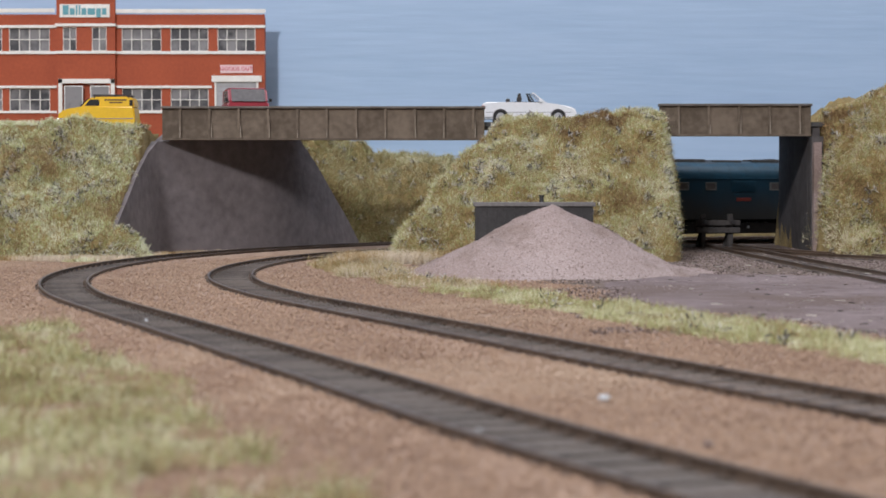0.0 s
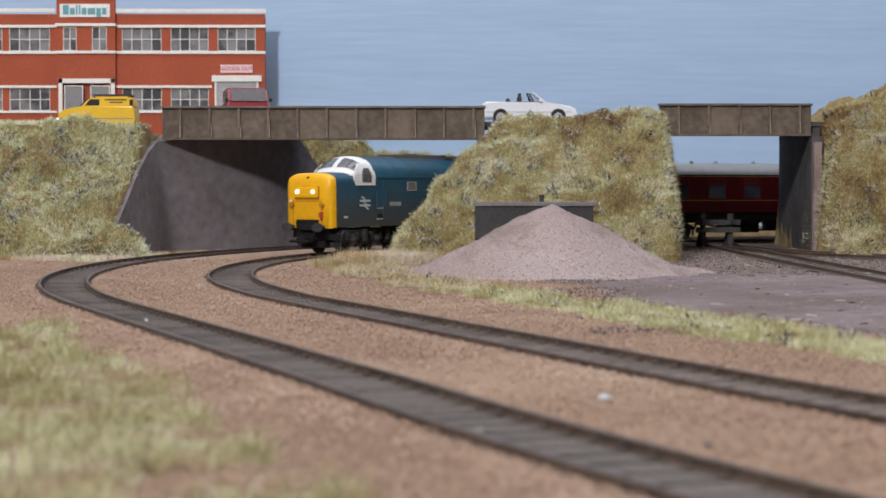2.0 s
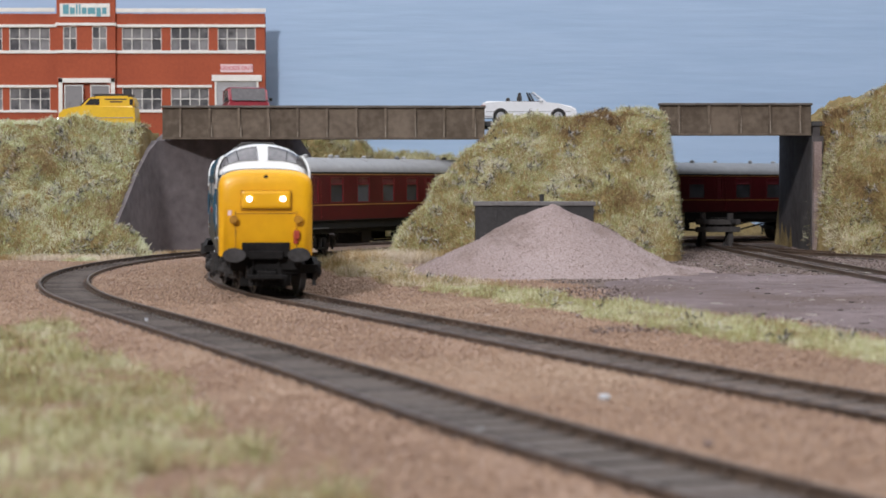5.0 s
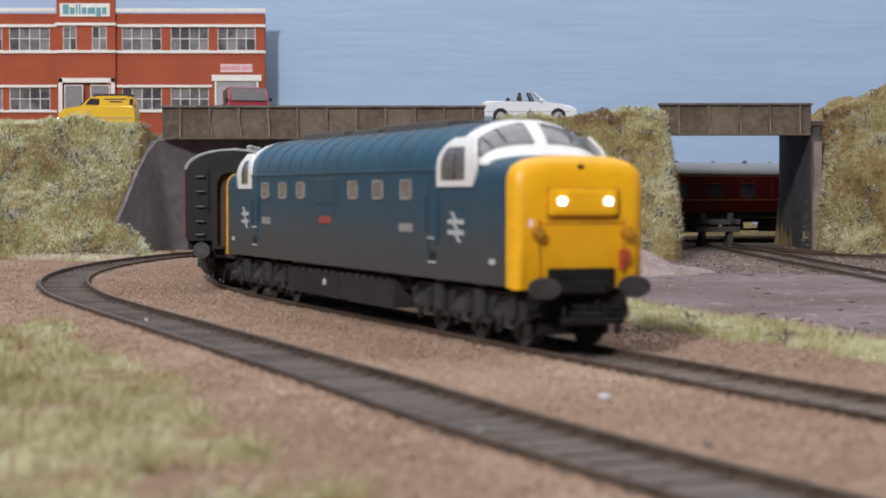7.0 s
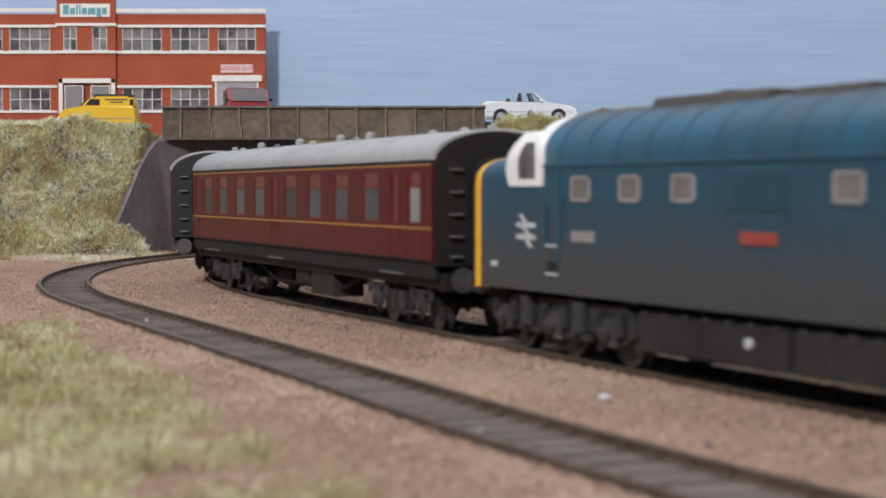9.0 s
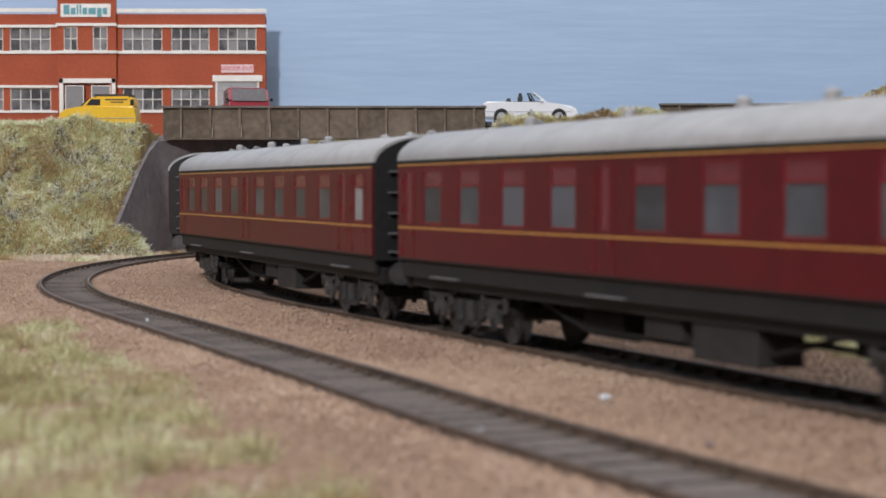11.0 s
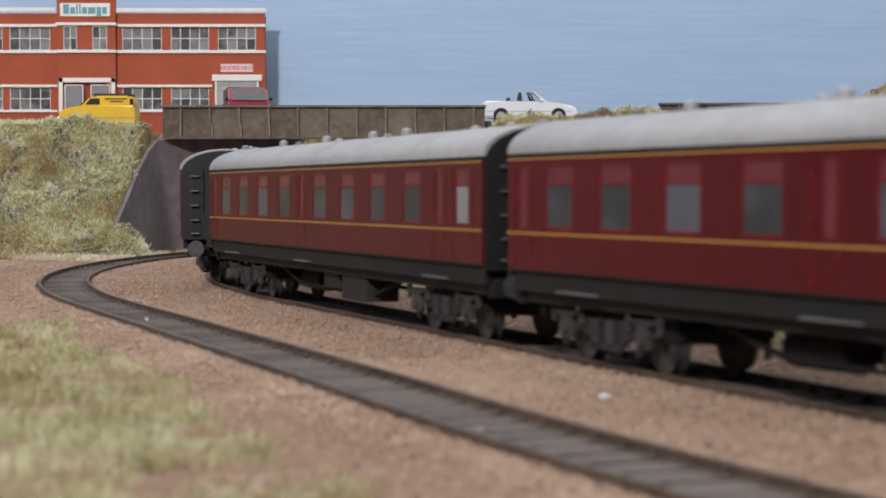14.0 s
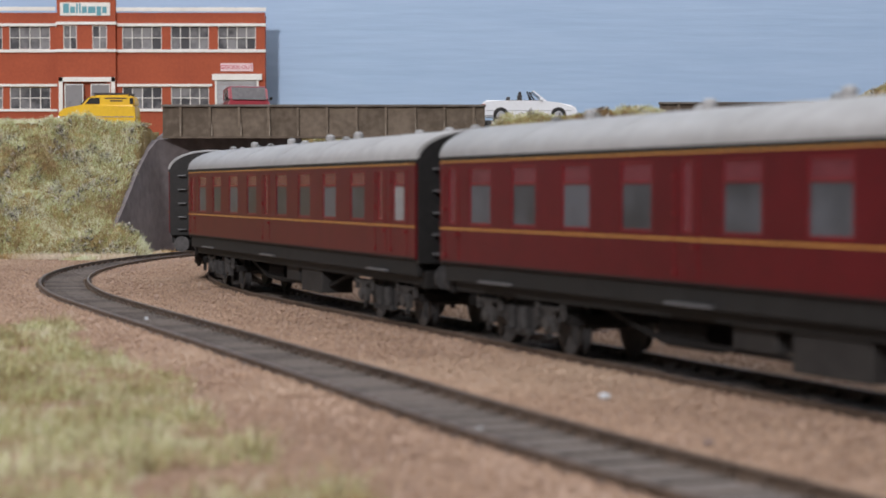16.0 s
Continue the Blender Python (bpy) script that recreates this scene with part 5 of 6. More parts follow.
            cyl(bm, 0.3, 9, at(d0 + 6.2, y * 17.0, 28.5), 6)
            add("handrail", bm, M["roofblue"], dr)
            bm = bmesh.new()
            box(bm, d0 + 1.0, d0 + 5.2, y * 16.55 - 0.2, y * 16.55 + 0.2, 18.6, 21.0, 0.2)
            st = add("footstep", bm, M["black"], dr)
            for z in (18.0, 24.0):
                bm = bmesh.new()
                box(bm, d0 + 0.6, d0 + 5.6, y * 16.6 - 0.4, y * 16.6 + 0.4, z, z + 0.45, 0.1)
                add("step_plate", bm, M["decal"], st)
            # double-arrow emblem as plain bars
            bm = bmesh.new()
            yy0, yy1 = y * 16.55 - 0.12, y * 16.55 + 0.12
            ce = 92.8 if y < 0 else 99.0
            hw = 5.0 if y < 0 else 4.4
            for z in (25.9, 28.5):
                box(bm, ce - hw, ce + hw, yy0, yy1, z - 0.55, z + 0.55)
            sl = 1 if y < 0 else -1
            for c0, c1, z0, z1 in ((0.6, -2.6, 28.5, 30.8), (-2.6, 2.6, 28.5, 25.9), (-0.6, 2.6, 25.9, 23.6)):
                c0, c1 = ce + c0 * sl, ce + c1 * sl
                prism(bm, [(c0 - 0.8, z0), (c0 + 0.8, z0), (c1 + 0.8, z1), (c1 - 0.8, z1)], "y", yy0, yy1)
            add("emblem", bm, M["decal"], body, "white bar emblem")
            bm = bmesh.new()
            n0 = 53.5 if y < 0 else 68.2
            for k in range(5):
                box(bm, n0 + k * 2.0, n0 + 1.6 + k * 2.0, yy0, yy1, 25.4, 27.6)
            add("number_bars", bm, M["slab_pale"], body, "pale unreadable running number")
            bm = bmesh.new()
            box(bm, 113.5, 116.5, yy0, yy1, 19, 20.2)
            add("side_lamp_bracket", bm, M["decal"], body)
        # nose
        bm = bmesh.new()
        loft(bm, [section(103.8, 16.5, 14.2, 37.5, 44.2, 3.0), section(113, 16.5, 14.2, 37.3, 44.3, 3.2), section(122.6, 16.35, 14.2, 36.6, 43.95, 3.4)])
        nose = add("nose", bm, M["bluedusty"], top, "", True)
        bm = bmesh.new()
        rows = loft(bm, [section(122.6, 16.38, 14.0, 36.6, 43.97, 3.4), section(124.8, 16.38, 14.0, 36.5, 43.95, 3.4), section(126.0, 16.2, 13.6, 36.2, 43.5, 3.4), section(126.9, 15.6, 13.6, 35.6, 42.5, 3.3), section(127.6, 14.4, 13.8, 34.6, 40.8, 3.2), section(127.9, 12.6, 14.2, 33.4, 38.8, 3.1)])
        for v in bm.verts:
            if v.co.x > 123 and v.co.z < 15 and abs(v.co.y) < 9.5:
                v.co.z += 4.0
        yn = add("nose_end", bm, M["yellow"], nose, "warning yellow nose end", True)
        # headcode panel with its two lamps
        bm = bmesh.new()
        box(bm, 126.5, 129.7, -8.6, 8.6, 30.2, 36.4, 1.0)
        hp = add("headcode_panel", bm, M["yellow"], nose)
        # darker outline: the raised panel's relief shading, put in as colour
        bm = bmesh.new()
        for z in (29.9, 36.5):
            box(bm, 127.4, 128.7, -8.7, 8.7, z - 0.14, z + 0.14)
        for q in (-8.75, 8.75):
            box(bm, 127.4, 128.7, q - 0.14, q + 0.14, 30.1, 36.4)
        add("panel_seam", bm, M["yellow_worn_shade"], hp)
        bm = bmesh.new()
        box(bm, 126.4, 128.4, -8.4, 8.4, 13.2, 18.4, 0.5)
        box(bm, 127.0, 129.4, -6.0, 6.0, 12.6, 15.5, 0.5)
        add("coupling_pocket", bm, M["under"], nose, "black coupling opening")
        bm = bmesh.new()
        for q in (-10.6, 10.6):
            box(bm, 127.2, 128.3, q - 0.16, q + 0.16, 15.5, 29.5)
        box(bm, 127.2, 128.1, -10.6, 10.6, 28.4, 28.7)
        add("nose_door_seam", bm, M["yellow_worn_shade"], nose)
        for y in (-5.8, 5.8):
            bm = bmesh.new()
            cyl(bm, 1.05, 0.8, at(129.9, y, 33.6, AXX), 18)
            add("headlamp", bm, M["lamp"] if e == 1 else M["decal"], hp, "glowing round headlamp" if e == 1 else "")
        bm = bmesh.new()
        for y in (-11.2, 11.2):
            cyl(bm, 1.5, 3.0, at(128.0, y, 26.4, AXX), 14)
            cyl(bm, 1.05, 2.6, at(128.8, y, 26.4, AXX), 14)
            box(bm, 126.5, 127.8, y * 0.78 - 0.8, y * 0.78 + 0.8, 25.6, 27.2, 0.2)
        add("marker_lamp", bm, M["yellow_worn_shade"], nose)
        bm = bmesh.new()
        box(bm, 127.0, 127.8, -2.6, 2.6, 37.4, 38.0, 0.1)
        box(bm, 127.1, 127.7, -2.8, 2.8, 19.4, 19.9, 0.1)
        add("handrail", bm, M["yellow_worn_shade"], nose)
        bm = bmesh.new()
        for y in (-13.0, 13.0):
            cyl(bm, 0.35, 12, at(127.0, y, 22.5), 6)
            box(bm, 126.4, 127.5, y - 0.8, y + 0.8, 17.0, 18.2)
            box(bm, 125.5, 126.8, y * 0.9 - 0.4, y * 0.9 + 0.4, 30, 31)
        add("lamp_iron", bm, M["yellow_worn_shade"], nose)
        bm = bmesh.new()
        box(bm, 127.2, 129.4, 9.6, 11.6, 19.6, 22.6, 0.4)
        cyl(bm, 0.9, 4.2, at(128.0, 10.4, 20.2), 8)
        add("brake_hose", bm, M["redlamp"], nose, "red brake hose and cock")
        bm = bmesh.new()
        cyl(bm, 0.8, 1.2, at(127.0, 0, 41.2, AXX), 10)
        add("horn_hole", bm, M["black"], nose)
        bm = bmesh.new()
        box(bm, 127.2, 128.0, -13.2, -12.0, 27.8, 29.6)
        add("warning_plate", bm, M["signpink"], nose)
        # buffer beam, buffers, coupling
        bm = bmesh.new()
        box(bm, 116, 126.5, -12.4, 12.4, 8.6, 14.6, 0.4)
        for y in (-4.5, 4.5):
            cyl(bm, 0.5, 7, at(127.2, y, 9.6), 6)
        bb = add("buffer_beam", bm, M["under"], top)
        for y in (-11.2, 11.2):
            bm = bmesh.new()
            cyl(bm, 1.5, 6, at(129, y, 14.2, AXX), 14)
            out = bmesh.ops.create_cone(bm, cap_ends=True, segments=24, radius1=4.0, radius2=4.0, depth=0.9)
            bmesh.ops.transform(bm, matrix=at(132.2, y, 14.2, pose(0, 0, 0, 0, 90)) @ Matrix.Diagonal((0.62, 1, 1, 1)), verts=out["verts"])
            add("buffer", bm, M["buffer"], bb, "oval steel buffer", True)
        bm = bmesh.new()
        box(bm, 118, 134, -3.2, 3.2, 5.6, 8.6, 0.4)
        box(bm, 131, 135.5, -7.0, 7.0, 6.0, 7.4, 0.3)
        box(bm, 120, 124, -9, 9, 3.0, 8.0, 0.4)
        for y in (-5, 0, 5):
            cyl(bm, 0.6, 5.5, at(129.5, y, 7.2), 6)
        add("coupling", bm, M["under"], bb)
    # side windows and grilles
    for y in (-1, 1):
        for u in (-73.8, -53.8, -34.0, 15.8, 36.8, 58.6):
            bm = bmesh.new()
            w, z0, z1 = 4.1, 33.7, 39.0
            for q in ((-w, w, z0, z0 + 0.6), (-w, w, z1 - 0.6, z1), (-w, -w + 0.7, z0, z1), (w - 0.7, w, z0, z1)):
                box(bm, u + q[0], u + q[1], y * 16.55 - 0.3, y * 16.55 + 0.3, q[2], q[3])
            f = part("engine_room_window", bm, M["slab_pale"], top, "pale window frame")
            bm = bmesh.new()
            box(bm, u - w + 0.7, u + w - 0.7, y * 16.5 - 0.15, y * 16.5 + 0.15, z0 + 0.6, z1 - 0.6)
            part("pane", bm, M["pane_loco"], f)
        bm = bmesh.new()
        box(bm, -19.2, 0.2, y * 16.5 - 0.25, y * 16.5 + 0.25, 32.4, 40.0, 0.2)
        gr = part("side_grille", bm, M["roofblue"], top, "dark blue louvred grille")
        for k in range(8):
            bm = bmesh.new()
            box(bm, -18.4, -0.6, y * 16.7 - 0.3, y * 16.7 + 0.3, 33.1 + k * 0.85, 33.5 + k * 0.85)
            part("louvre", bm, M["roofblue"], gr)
        bm = bmesh.new()
        box(bm, -15.0, -4.0, y * 16.6 - 0.25, y * 16.6 + 0.25, 26.4, 28.6, 0.15)
        part("nameplate", bm, M["plate"], top, "small red nameplate")
        bm = bmesh.new()
        for u in (-15.5, -3.5):
            box(bm, u - 2.2, u + 2.2, y * 16.55 - 0.2, y * 16.55 + 0.2, 30.4, 31.2)
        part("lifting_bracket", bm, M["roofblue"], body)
    # tank and battery boxes between the bogies
    bm = bmesh.new()
    box(bm, -52, 52, -12.5, 12.5, 10, 14.4)
    part("underframe", bm, M["under"], top)
    for u0, u1 in ((-53, -3.0), (-1.0, 45)):
        for y in (-1, 1):
            bm = bmesh.new()
            box(bm, u0, u1, min(y * 3, y * 15.2), max(y * 3, y * 15.2), 4.6, 12.2, 0.5)
            tk = part("fuel_tank", bm, M["tank"], top)
            for k in range(7):
                bm = bmesh.new()
                uu = u0 + 3 + k * (u1 - u0 - 6) / 6
                box(bm, uu - 0.6, uu + 0.6, y * 15.2 - 0.3, y * 15.2 + 0.3, 11.6, 12.6)
                part("strap", bm, M["buffer"], tk)
    for u0, u1 in ((45.5, 53), (-62, -54)):
        bm = bmesh.new()
        box(bm, u0, u1, -10.5, 10.5, 6.0, 12.4, 0.4)
        part("air_reservoir", bm, M["under"], top)
    for y in (-1, 1):
        bm = bmesh.new()
        cyl(bm, 1.0, 0.6, at(-14, y * 15.4, 9.0, AX), 10)
        part("filler_cap", bm, M["decal"], top)
    for x in (-90, 90):
        loco_bogie(top, x)
    return top


M["pane_cab"] = mat("cab_glass", (0.15, 0.14, 0.145), (0.07, 0.066, 0.072), 0.15, 60, coat=0.5)
M["pane_loco"] = mat("engine_room_glass", (0.20, 0.18, 0.17), (0.13, 0.115, 0.11), 0.2, 70, coat=0.3)
M["slab_pale"] = mat("window_frame_grey", (0.30, 0.29, 0.28), (0.24, 0.23, 0.22), 0.5, 70)
# grubby yellow for fittings, also for the shading drawn round the headcode panel
M["yellow_worn_shade"] = mat("grubby_shade_yellow", (0.62, 0.30, 0.01), (0.30, 0.14, 0.015), 0.5, 80, fine=400)
M["toplight"] = mat("tinted_toplight", (0.145, 0.03, 0.038), (0.10, 0.019, 0.025), 0.25, 60)
M["pane_coach"] = mat("coach_pane", (0.082, 0.088, 0.103), (0.032, 0.034, 0.038), 0.35, 34, fine=130, objrand=0.4, spec=0.4)
# paler door pane, its lit look is put into the colour
M["pane_lit"] = mat("door_pane_lit", (0.27, 0.275, 0.285), (0.18, 0.183, 0.19), 0.4, 60)
M["steplight"] = mat("step_edge", (0.13, 0.13, 0.137), (0.07, 0.07, 0.074), 0.45, 60)


def coach_bogie(top, x):
    bg = new("bogie")
    bg.parent = top
    bg.matrix_basis = pose(x * U, 0, 0)
    BOGIES.append((bg, x, top))
    for y in (-1, 1):
        bm = bmesh.new()
        prism(bm, [(-23, 9.0), (-18, 10.6), (-8, 9.6), (8, 9.6), (18, 10.6), (23, 9.0), (23, 7.4), (10, 6.4), (6, 4.4), (-6, 4.4), (-10, 6.4), (-23, 7.4)], "y", y * 12.0 - 0.6, y * 12.0 + 0.6)
        for ax in (-17, 17):
            g = bmesh.new()
            box(g, ax - 2.3, ax + 2.3, y * 13.2 - 0.9, y * 13.2 + 0.9, 4.8, 9.0, 0.4)
            cyl(g, 1.6, 1.2, at(ax, y * 14.2, 6.8, AX), 12)
            part("axle_box", g, M["axlebox_lit"], bg)
            g = bmesh.new()
            for k in range(4):
                box(g, ax - 7.0 + k * 1.5, ax + 7.0 - k * 1.5, y * 13.6 - 0.6, y * 13.6 + 0.6, 10.3 - k * 0.42, 10.6 - k * 0.42)
            for q in (-6.4, 6.4):
                box(g, ax + q - 0.5, ax + q + 0.5, y * 13.4 - 0.5, y * 13.4 + 0.5, 8.0, 11.4)
            part("leaf_spring", g, M["axlebox_lit"], bg)
        for q in (-3, 3):
            cyl(bm, 1.5, 5.0, at(q, y * 13.4, 7.2), 10)
        box(bm, -7, 7, y * 13.2 - 0.7, y * 13.2 + 0.7, 3.4, 4.6, 0.2)
        for ax in (-23.5, -10, 10, 23.5):
            box(bm, ax - 0.5, ax + 0.5, y * 10.6 - 0.6, y * 10.6 + 0.6, 2.6, 8.0)
        part("bogie_side_frame", bm, M["bogie"], bg)
    bm = bmesh.new()
    box(bm, -5, 5, -12, 12, 6, 12)
    for ax in (-23.5, 23.5):
        box(bm, ax - 0.7, ax + 0.7, -12, 12, 6.8, 8.8)
    part("bogie_stretcher", bm, M["under"], bg)
    for ax in (-17, 17):
        wheelset(bg, ax, 6.3)
    return bg


# windows along a coach side: centre, half width, kind
BAYS = [(-121.6, 2.0, "slit"), (-105.5, 6.0, "pane"), (-82.5, 6.2, "pane"), (-58, 6.2, "pane"), (-33, 6.2, "pane"), (-14.4, 2.0, "slit"),
        (4, 6.4, "pane"), (29.7, 6.4, "pane"), (55.6, 6.4, "pane"), (81.9, 6.4, "pane"), (101.3, 2.0, "slit"), (116.3, 4.2, "lit_pane")]


def coach():
    top = new("passenger_coach")
    tagged(top, "maroon passenger coach with gold lining and grey roof", "railway coach", "the moving train")
    W, L = 17.2, 128.6
    zb, zt, w0, w1, wm = 18.4, 42.8, 27.8, 41.2, 37.3
    for y in (-1, 1):
        bm = bmesh.new()
        ya, yb = y * W - 0.5, y * W + 0.5
        box(bm, -L, L, ya, yb, zb, w0)
        side = part("body_side", bm, M["maroon"], top)
        bm = bmesh.new()
        box(bm, -L, L, ya, yb, w1, zt)
        part("cantrail", bm, M["maroon"], side)
        x = -L
        for c, h, k in BAYS + [(L, 0.0, "end")]:
            bm = bmesh.new()
            box(bm, x, c - h, ya, yb, w0, w1)
            part("window_pillar", bm, M["maroon"], side)
            x = c + h
        for z, t in ((26.7, 0.25), (42.7, 0.2)):
            bm = bmesh.new()
            box(bm, -L, L, y * W + y * 0.5 - 0.12, y * W + y * 0.5 + 0.12, z - t, z + t)
            part("gold_line", bm, M["gold"], side)
        # black band that draws the roof edge's shadow above the gold line
        bm = bmesh.new()
        box(bm, -L, L, y * W - 0.45, y * W + 0.55, zt + 0.02, 43.9)
        part("cornice", bm, M["black"], side)
        bm = bmesh.new()
        box(bm, -L, L, y * W + y * 0.5 - 0.1, y * W + y * 0.5 + 0.1, zb + 0.1, zb + 0.5)
        part("lower_line", bm, M["black"], side)
        for c, h, k in BAYS:
            bm = bmesh.new()
            fr = 0.45
            for q in ((-h, h, w0, w0 + fr), (-h, h, w1 - fr, w1), (-h, -h + fr, w0 + fr, w1 - fr), (h - fr, h, w0 + fr, w1 - fr)) + (((-h + fr, h - fr, wm - 0.25, wm + 0.25),) if k != "slit" else ()):
                box(bm, c + q[0], c + q[1], y * W - 0.42, y * W + 0.62, q[2], q[3])
            f = part("window", bm, M["maroon_clear"], top, "maroon window frame")
            bm = bmesh.new()
            box(bm, c - h + fr, c + h - fr, y * W - 0.2, y * W + 0.1, w0 + fr, (w1 - fr if k == "slit" else wm))
            part("pane", bm, {"pane": M["pane_coach"], "slit": M["toplight"], "lit_pane": M["pane_lit"]}[k], f)
            if k != "slit":
                bm = bmesh.new()
                box(bm, c - h + fr, c + h - fr, y * W - 0.2, y * W + 0.2, wm + 0.25, w1 - fr)
                part("toplight", bm, M["toplight"], f, "reddish ventilator toplight")
            if k != "pane":
                bm = bmesh.new()
                for q in (-h - 2.2, h + 2.2):
                    box(bm, c + q - 0.12, c + q + 0.12, y * W + y * 0.52 - 0.1, y * W + y * 0.52 + 0.1, zb + 1, w1)
                box(bm, c + h + 0.6, c + h + 1.6, y * W + y * 0.8 - 0.3, y * W + y * 0.8 + 0.3, 25.0, 25.6)
                for z in (20, 31, 38):
                    box(bm, c - h - 2.6, c - h - 1.6, y * W + y * 0.7 - 0.25, y * W + y * 0.7 + 0.25, z, z + 0.8)
                part("door", bm, M["maroon_clear"], side)
        bm = bmesh.new()
        box(bm, -L + 1, L - 1, y * 16.0 - 0.8, y * 16.0 + 0.8, 14.0, 18.35, 0.3)
        box(bm, -L + 3, L - 3, y * 14.0 - 0.7, y * 14.0 + 0.7, 11.6, 13.9, 0.2)
        sb = part("solebar", bm, M["solebar"], top)
        for u in (-98, -14, 98):
            bm = bmesh.new()
            box(bm, u - 8, u + 8, y * 17.2 - 0.9, y * 17.2 + 0.9, 14.4, 14.9, 0.1)
            part("footboard", bm, M["steplight"], sb)
        bm = bmesh.new()
        for a, b in (((-62, 13), (-34, 7)), ((34, 7), (62, 13))):
            prism(bm, [(a[0], a[1]), (b[0], b[1]), (b[0], b[1] - 1), (a[0], a[1] - 1)], "y", y * 11 - 0.5, y * 11 + 0.5)
        box(bm, -34, 34, y * 11 - 0.5, y * 11 + 0.5, 6.0, 7.0)
        part("truss", bm, M["under"], top)
    bm = bmesh.new()
    rings = [section(u, W + 0.7 - d, 43.9, 44.1, 51.8 - d, 2.05) for u, d in ((-L - 0.6, 0.3), (-L, 0), (L, 0), (L + 0.6, 0.3))]
    loft(bm, rings)
    roof = part("roof", bm, M["coachroof"], top, smooth=True)
    for u in (-112, -92, -74, -47, -26, 0, 18, 46, 69, 93, 112):
        for y in ((-5.5,) if (u // 2) % 2 else (5.5,)) + ((5.5,) if u % 4 == 0 else ()):
            bm = bmesh.new()
            cyl(bm, 1.5, 2.2, at(u, y, 51.5), 12)
            ball(bm, 1.5, at(u, y, 52.6) @ Matrix.Diagonal((1, 1, 0.6, 1)), 10)
            part("roof_ventilator", bm, M["coachroof"], roof, smooth=True)
    for u in (-86, -43, 0, 43, 86):
        bm = bmesh.new()
        loft(bm, [section(u + q, W + 0.72, 44.0, 44.12, 51.9, 2.05) for q in (-0.2, 0.2)])
        part("roof_rib", bm, M["coachroof"], roof)
    for e in (-1, 1):
        bm = bmesh.new()
        r0 = section(e * (L - 0.5), W - 0.1, zb - 1, 43.2, 51.4, 2.05)
        r1 = section(e * (L + 1.0), W - 0.2, zb - 1, 43.0, 51.0, 2.05)
        loft(bm, [r0, r1])
        end = part("end_wall", bm, M["black"], top, "black coach end")
        bm = bmesh.new()
        ring = [(-7.2, 14.5), (7.2, 14.5), (7.2, 40.5), (5.6, 43.4), (2.5, 44.8), (-2.5, 44.8), (-5.6, 43.4), (-7.2, 40.5)]
        inn = [(a * 0.74, 15.6 + (b - 14.5) * 0.9) for a, b in ring]
        for x0, x1 in (((L + 0.9), (L + 4.6)),):
            a = [[bm.verts.new((e * x, p[0], p[1])) for p in rr] for x, rr in ((x0, ring), (x1, ring), (x1, inn), (x0, inn))]
            for q in range(4):
                for i in range(8):
                    j = (i + 1) % 8
                    bm.faces.new((a[q][i], a[q][j], a[(q + 1) % 4][j], a[(q + 1) % 4][i]))
        gw = part("gangway", bm, M["black"], end)
        bm = bmesh.new()
        prism(bm, inn, "x", e * (L + 1.05), e * (L + 1.6))
        part("gangway_door", bm, M["gangway"], gw, "brown gangway door")
        for y in (-11.8, 11.8):
            for z in (19.5, 24.5, 30, 35.6, 41.2):
                bm = bmesh.new()
                box(bm, min(e * (L + 1), e * (L + 2.6)), max(e * (L + 1), e * (L + 2.6)), y - 1.6, y + 1.6, z, z + 0.5, 0.1)
                part("end_step", bm, M["steplight"], end)
        for y in (-8.8, 8.8):
            bm = bmesh.new()
            cyl(bm, 0.35, 16, at(e * (L + 1.4), y, 36), 6)
            part("pipe", bm, M["black"], end)
        for y in (-11.2, 11.2):
            bm = bmesh.new()
            cyl(bm, 1.4, 5.0, at(e * (L + 2.6), y, 14.0, AXX), 12)
            cyl(bm, 3.1, 0.8, at(e * (L + 5.2), y, 14.0, AXX), 20)
            part("buffer", bm, M["buffer"], end, smooth=True)
        bm = bmesh.new()
        box(bm, min(e * (L - 3), e * (L + 0.8)), max(e * (L - 3), e * (L + 0.8)), -15, 15, 11, 15.5, 0.3)
        box(bm, min(e * (L - 8), e * (L + 7)), max(e * (L - 8), e * (L + 7)), -2.2, 2.2, 6.5, 9.0, 0.3)
        part("headstock", bm, M["under"], top)
    bm = bmesh.new()
    box(bm, -L + 2, L - 2, -W + 1.2, W - 1.2, 15.3, 17.5)
    part("floor_pan", bm, M["under"], top)
    bm = bmesh.new()
    for u in range(-110, 110, 24):
        box(bm, u - 1.5, u + 1.5, -W + 2, -2.5, 17.5, 32, 0.6)
        box(bm, u - 1.5, u + 1.5, 2.5, W - 2, 17.5, 32, 0.6)
        part("seat", bm, M["seat"], top)
        bm = bmesh.new()
    bm.free()
    for u0, u1, y0, y1, z0 in ((14, 36, -14, -4, 4.6), (-30, -12, 3, 14, 5.4), (-6, 8, -13, -6, 7.0), (40, 50, 4, 13, 6.4)):
        bm = bmesh.new()
        box(bm, u0, u1, y0, y1, z0, 13, 0.4)
        part("battery_box", bm, M["tank"], top)
    bm = bmesh.new()
    cyl(bm, 3.6, 18, at(-28, -7, 8.4, AXX), 16)
    part("vacuum_cylinder", bm, M["under"], top)
    for x in (-93, 93):
        coach_bogie(top, x)
    return top


# ---- what moves ----
SPEED = 116.7
START = 1083.4


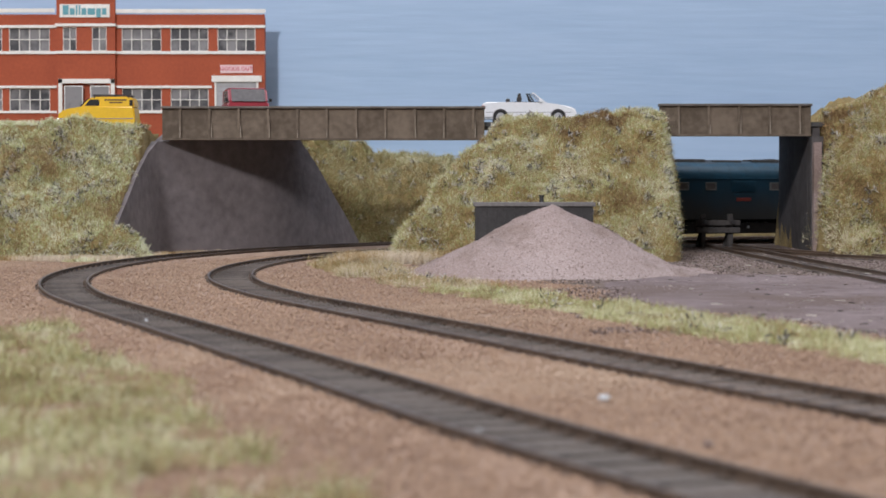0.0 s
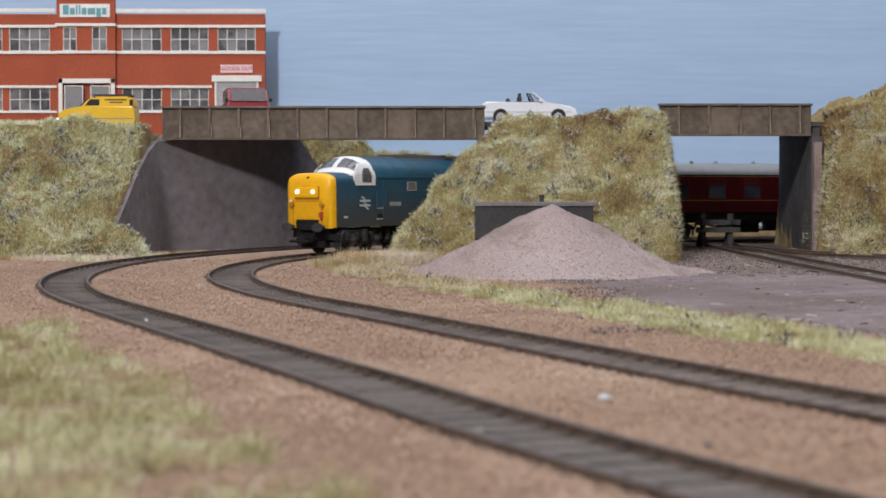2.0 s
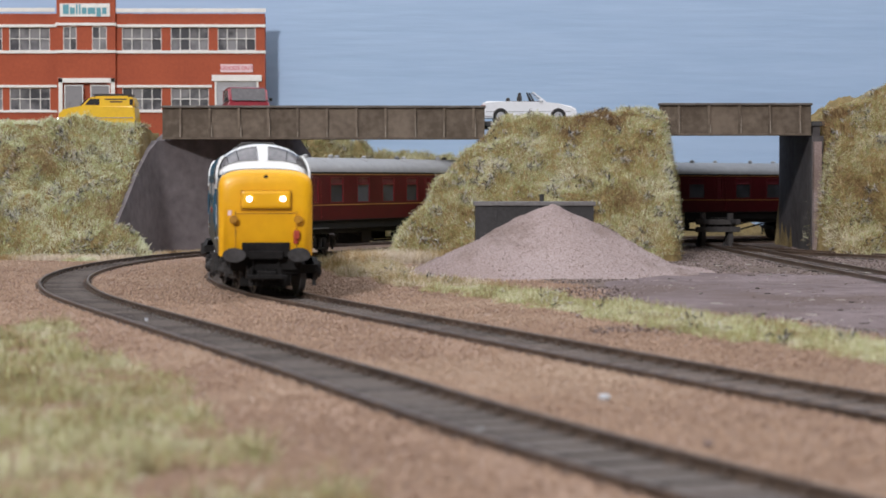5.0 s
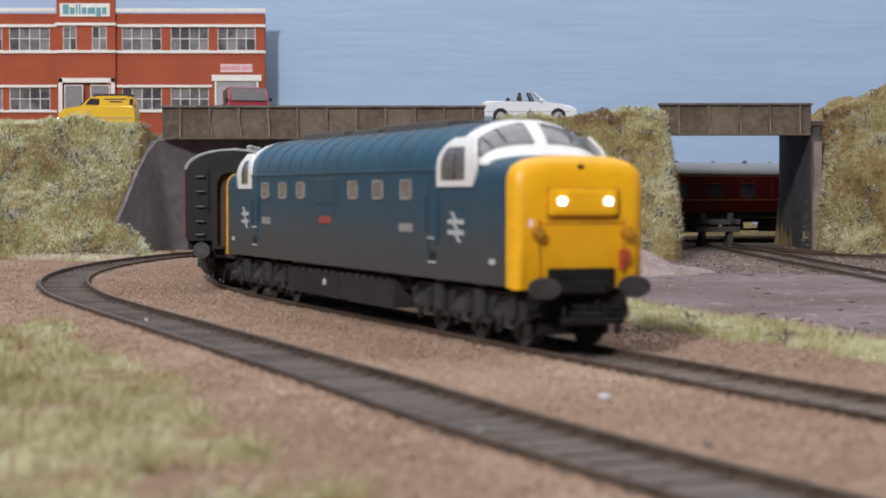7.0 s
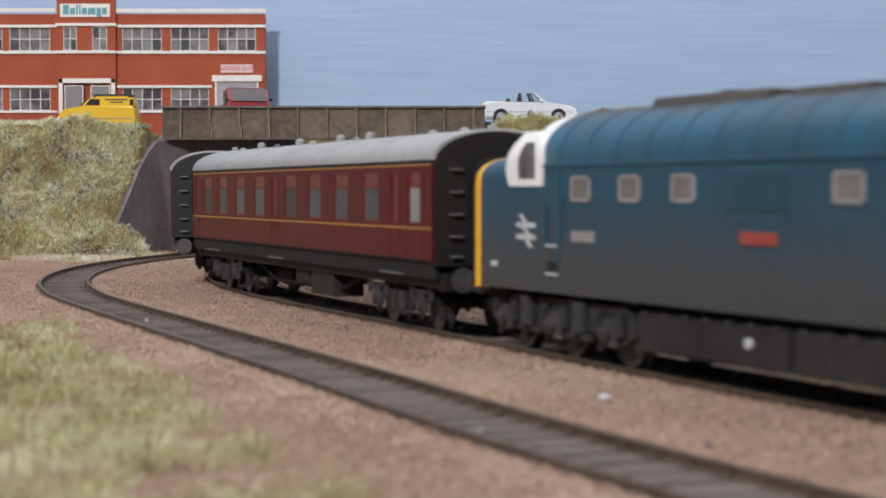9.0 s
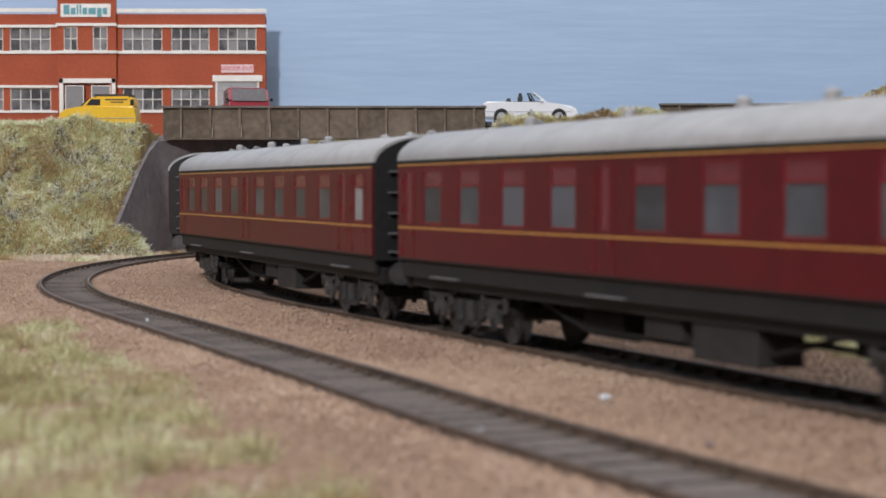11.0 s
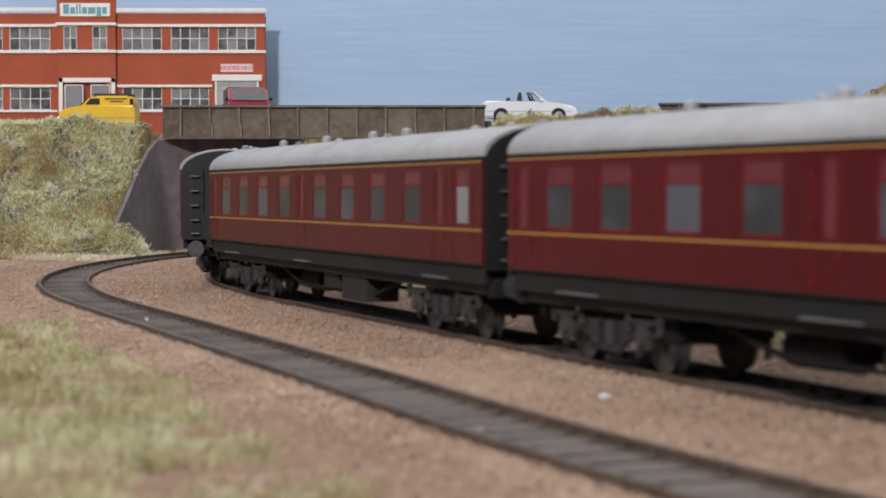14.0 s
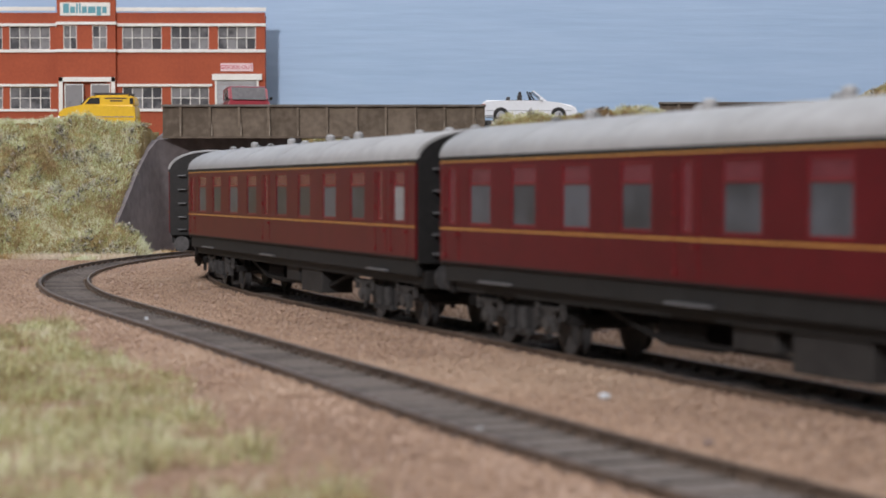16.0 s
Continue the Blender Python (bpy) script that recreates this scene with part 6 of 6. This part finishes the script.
def running(top, behind, half, times):
    """The rows of a vehicle whose centre runs the given distance behind the locomotive's, on two bogies."""
    rows, turns = [], []
    for t in times:
        s = START - SPEED * t + behind
        f, r = line(s - half)[0], line(s + half)[0]
        d = f - r
        yaw = math.atan2(d[1], d[0])
        pitch = -math.atan2(d[2], math.hypot(d[0], d[1]))
        c = (f + r) / 2
        rows.append((t, Matrix.Translation((c[0] * U, c[1] * U, c[2] * U)) @ Matrix.Rotation(yaw, 4, "Z") @ Matrix.Rotation(pitch, 4, "Y")))
        tn = []
        for q in (s - half, s + half):
            d2 = -line(q)[1]
            a = math.atan2(d2[1], d2[0]) - yaw
            tn.append(math.atan2(math.sin(a), math.cos(a)))
        turns.append(tn)
    return rows, turns


def motions():
    times = [i * 0.5 for i in range(33)]
    fine = [round(i * 0.08, 3) for i in range(201)]
    for top, behind, half in TRAIN:
        rows, turns = running(top, behind, half, times)
        walk(top, rows)
        for bg in [b for b in top.children if b.name.startswith("bogie") and b.type == "EMPTY"]:
            x = bg.location.x
            k = 0 if x > 0 else 1
            walk(bg, [(t, Matrix.Translation((x, 0, 0)) @ Matrix.Rotation(tn[k], 4, "Z")) for t, tn in zip(times, turns)])
            for wh in [w for w in bg.children if w.name.startswith("wheelset")]:
                loc, r = wh.location.copy(), wh.location.z / U
                walk(wh, [(t, Matrix.Translation(loc) @ Matrix.Rotation(SPEED * t / r, 4, "Y")) for t in fine])


# ---- putting it together ----
room()
ground()
backdrop()
bridges()
factory()
hut()
yellow_van(pose(-203.4 * U, 1040 * U, 70.0 * U, 0, 0, 180))
red_truck(pose(-121.8 * U, 1083.5 * U, 78.4 * U, 0, 0, -76))
convertible(pose(52.0 * U, 1082 * U, 78.4 * U, 0, 0, 0))
buffer_stop(173, 1112, -80)
earthworks()
yard()
small_things()
yard_stones()
loco = locomotive()
first_coach = coach()
TRAIN = [(loco, 0.0, 90.0), (first_coach, 281.7, 93.0)]
for k in range(1, 5):
    TRAIN.append((copy_thing(first_coach, pose(0, 0, 0)), 281.7 + 276.05 * k, 93.0))
greenery()
loose_ballast()
siding([(173, 1112), (184, 1050), (206, 985), (238, 925), (300, 862)], "rusty siding track sunk in brown earth")
siding([(174, 1090), (176, 1000), (179, 900), (183, 800), (190, 690)], "rusty branching siding track by the yard")
track(lambda s: 0.0, -1000, 2800, -260, 990, M["bed"], "curved single track carrying the train, dark rusty rails")
track(outer, -700, 1400, -260, 990, M["bed_dark"], "outer curved track with dark rusty rails, empty")
motions()
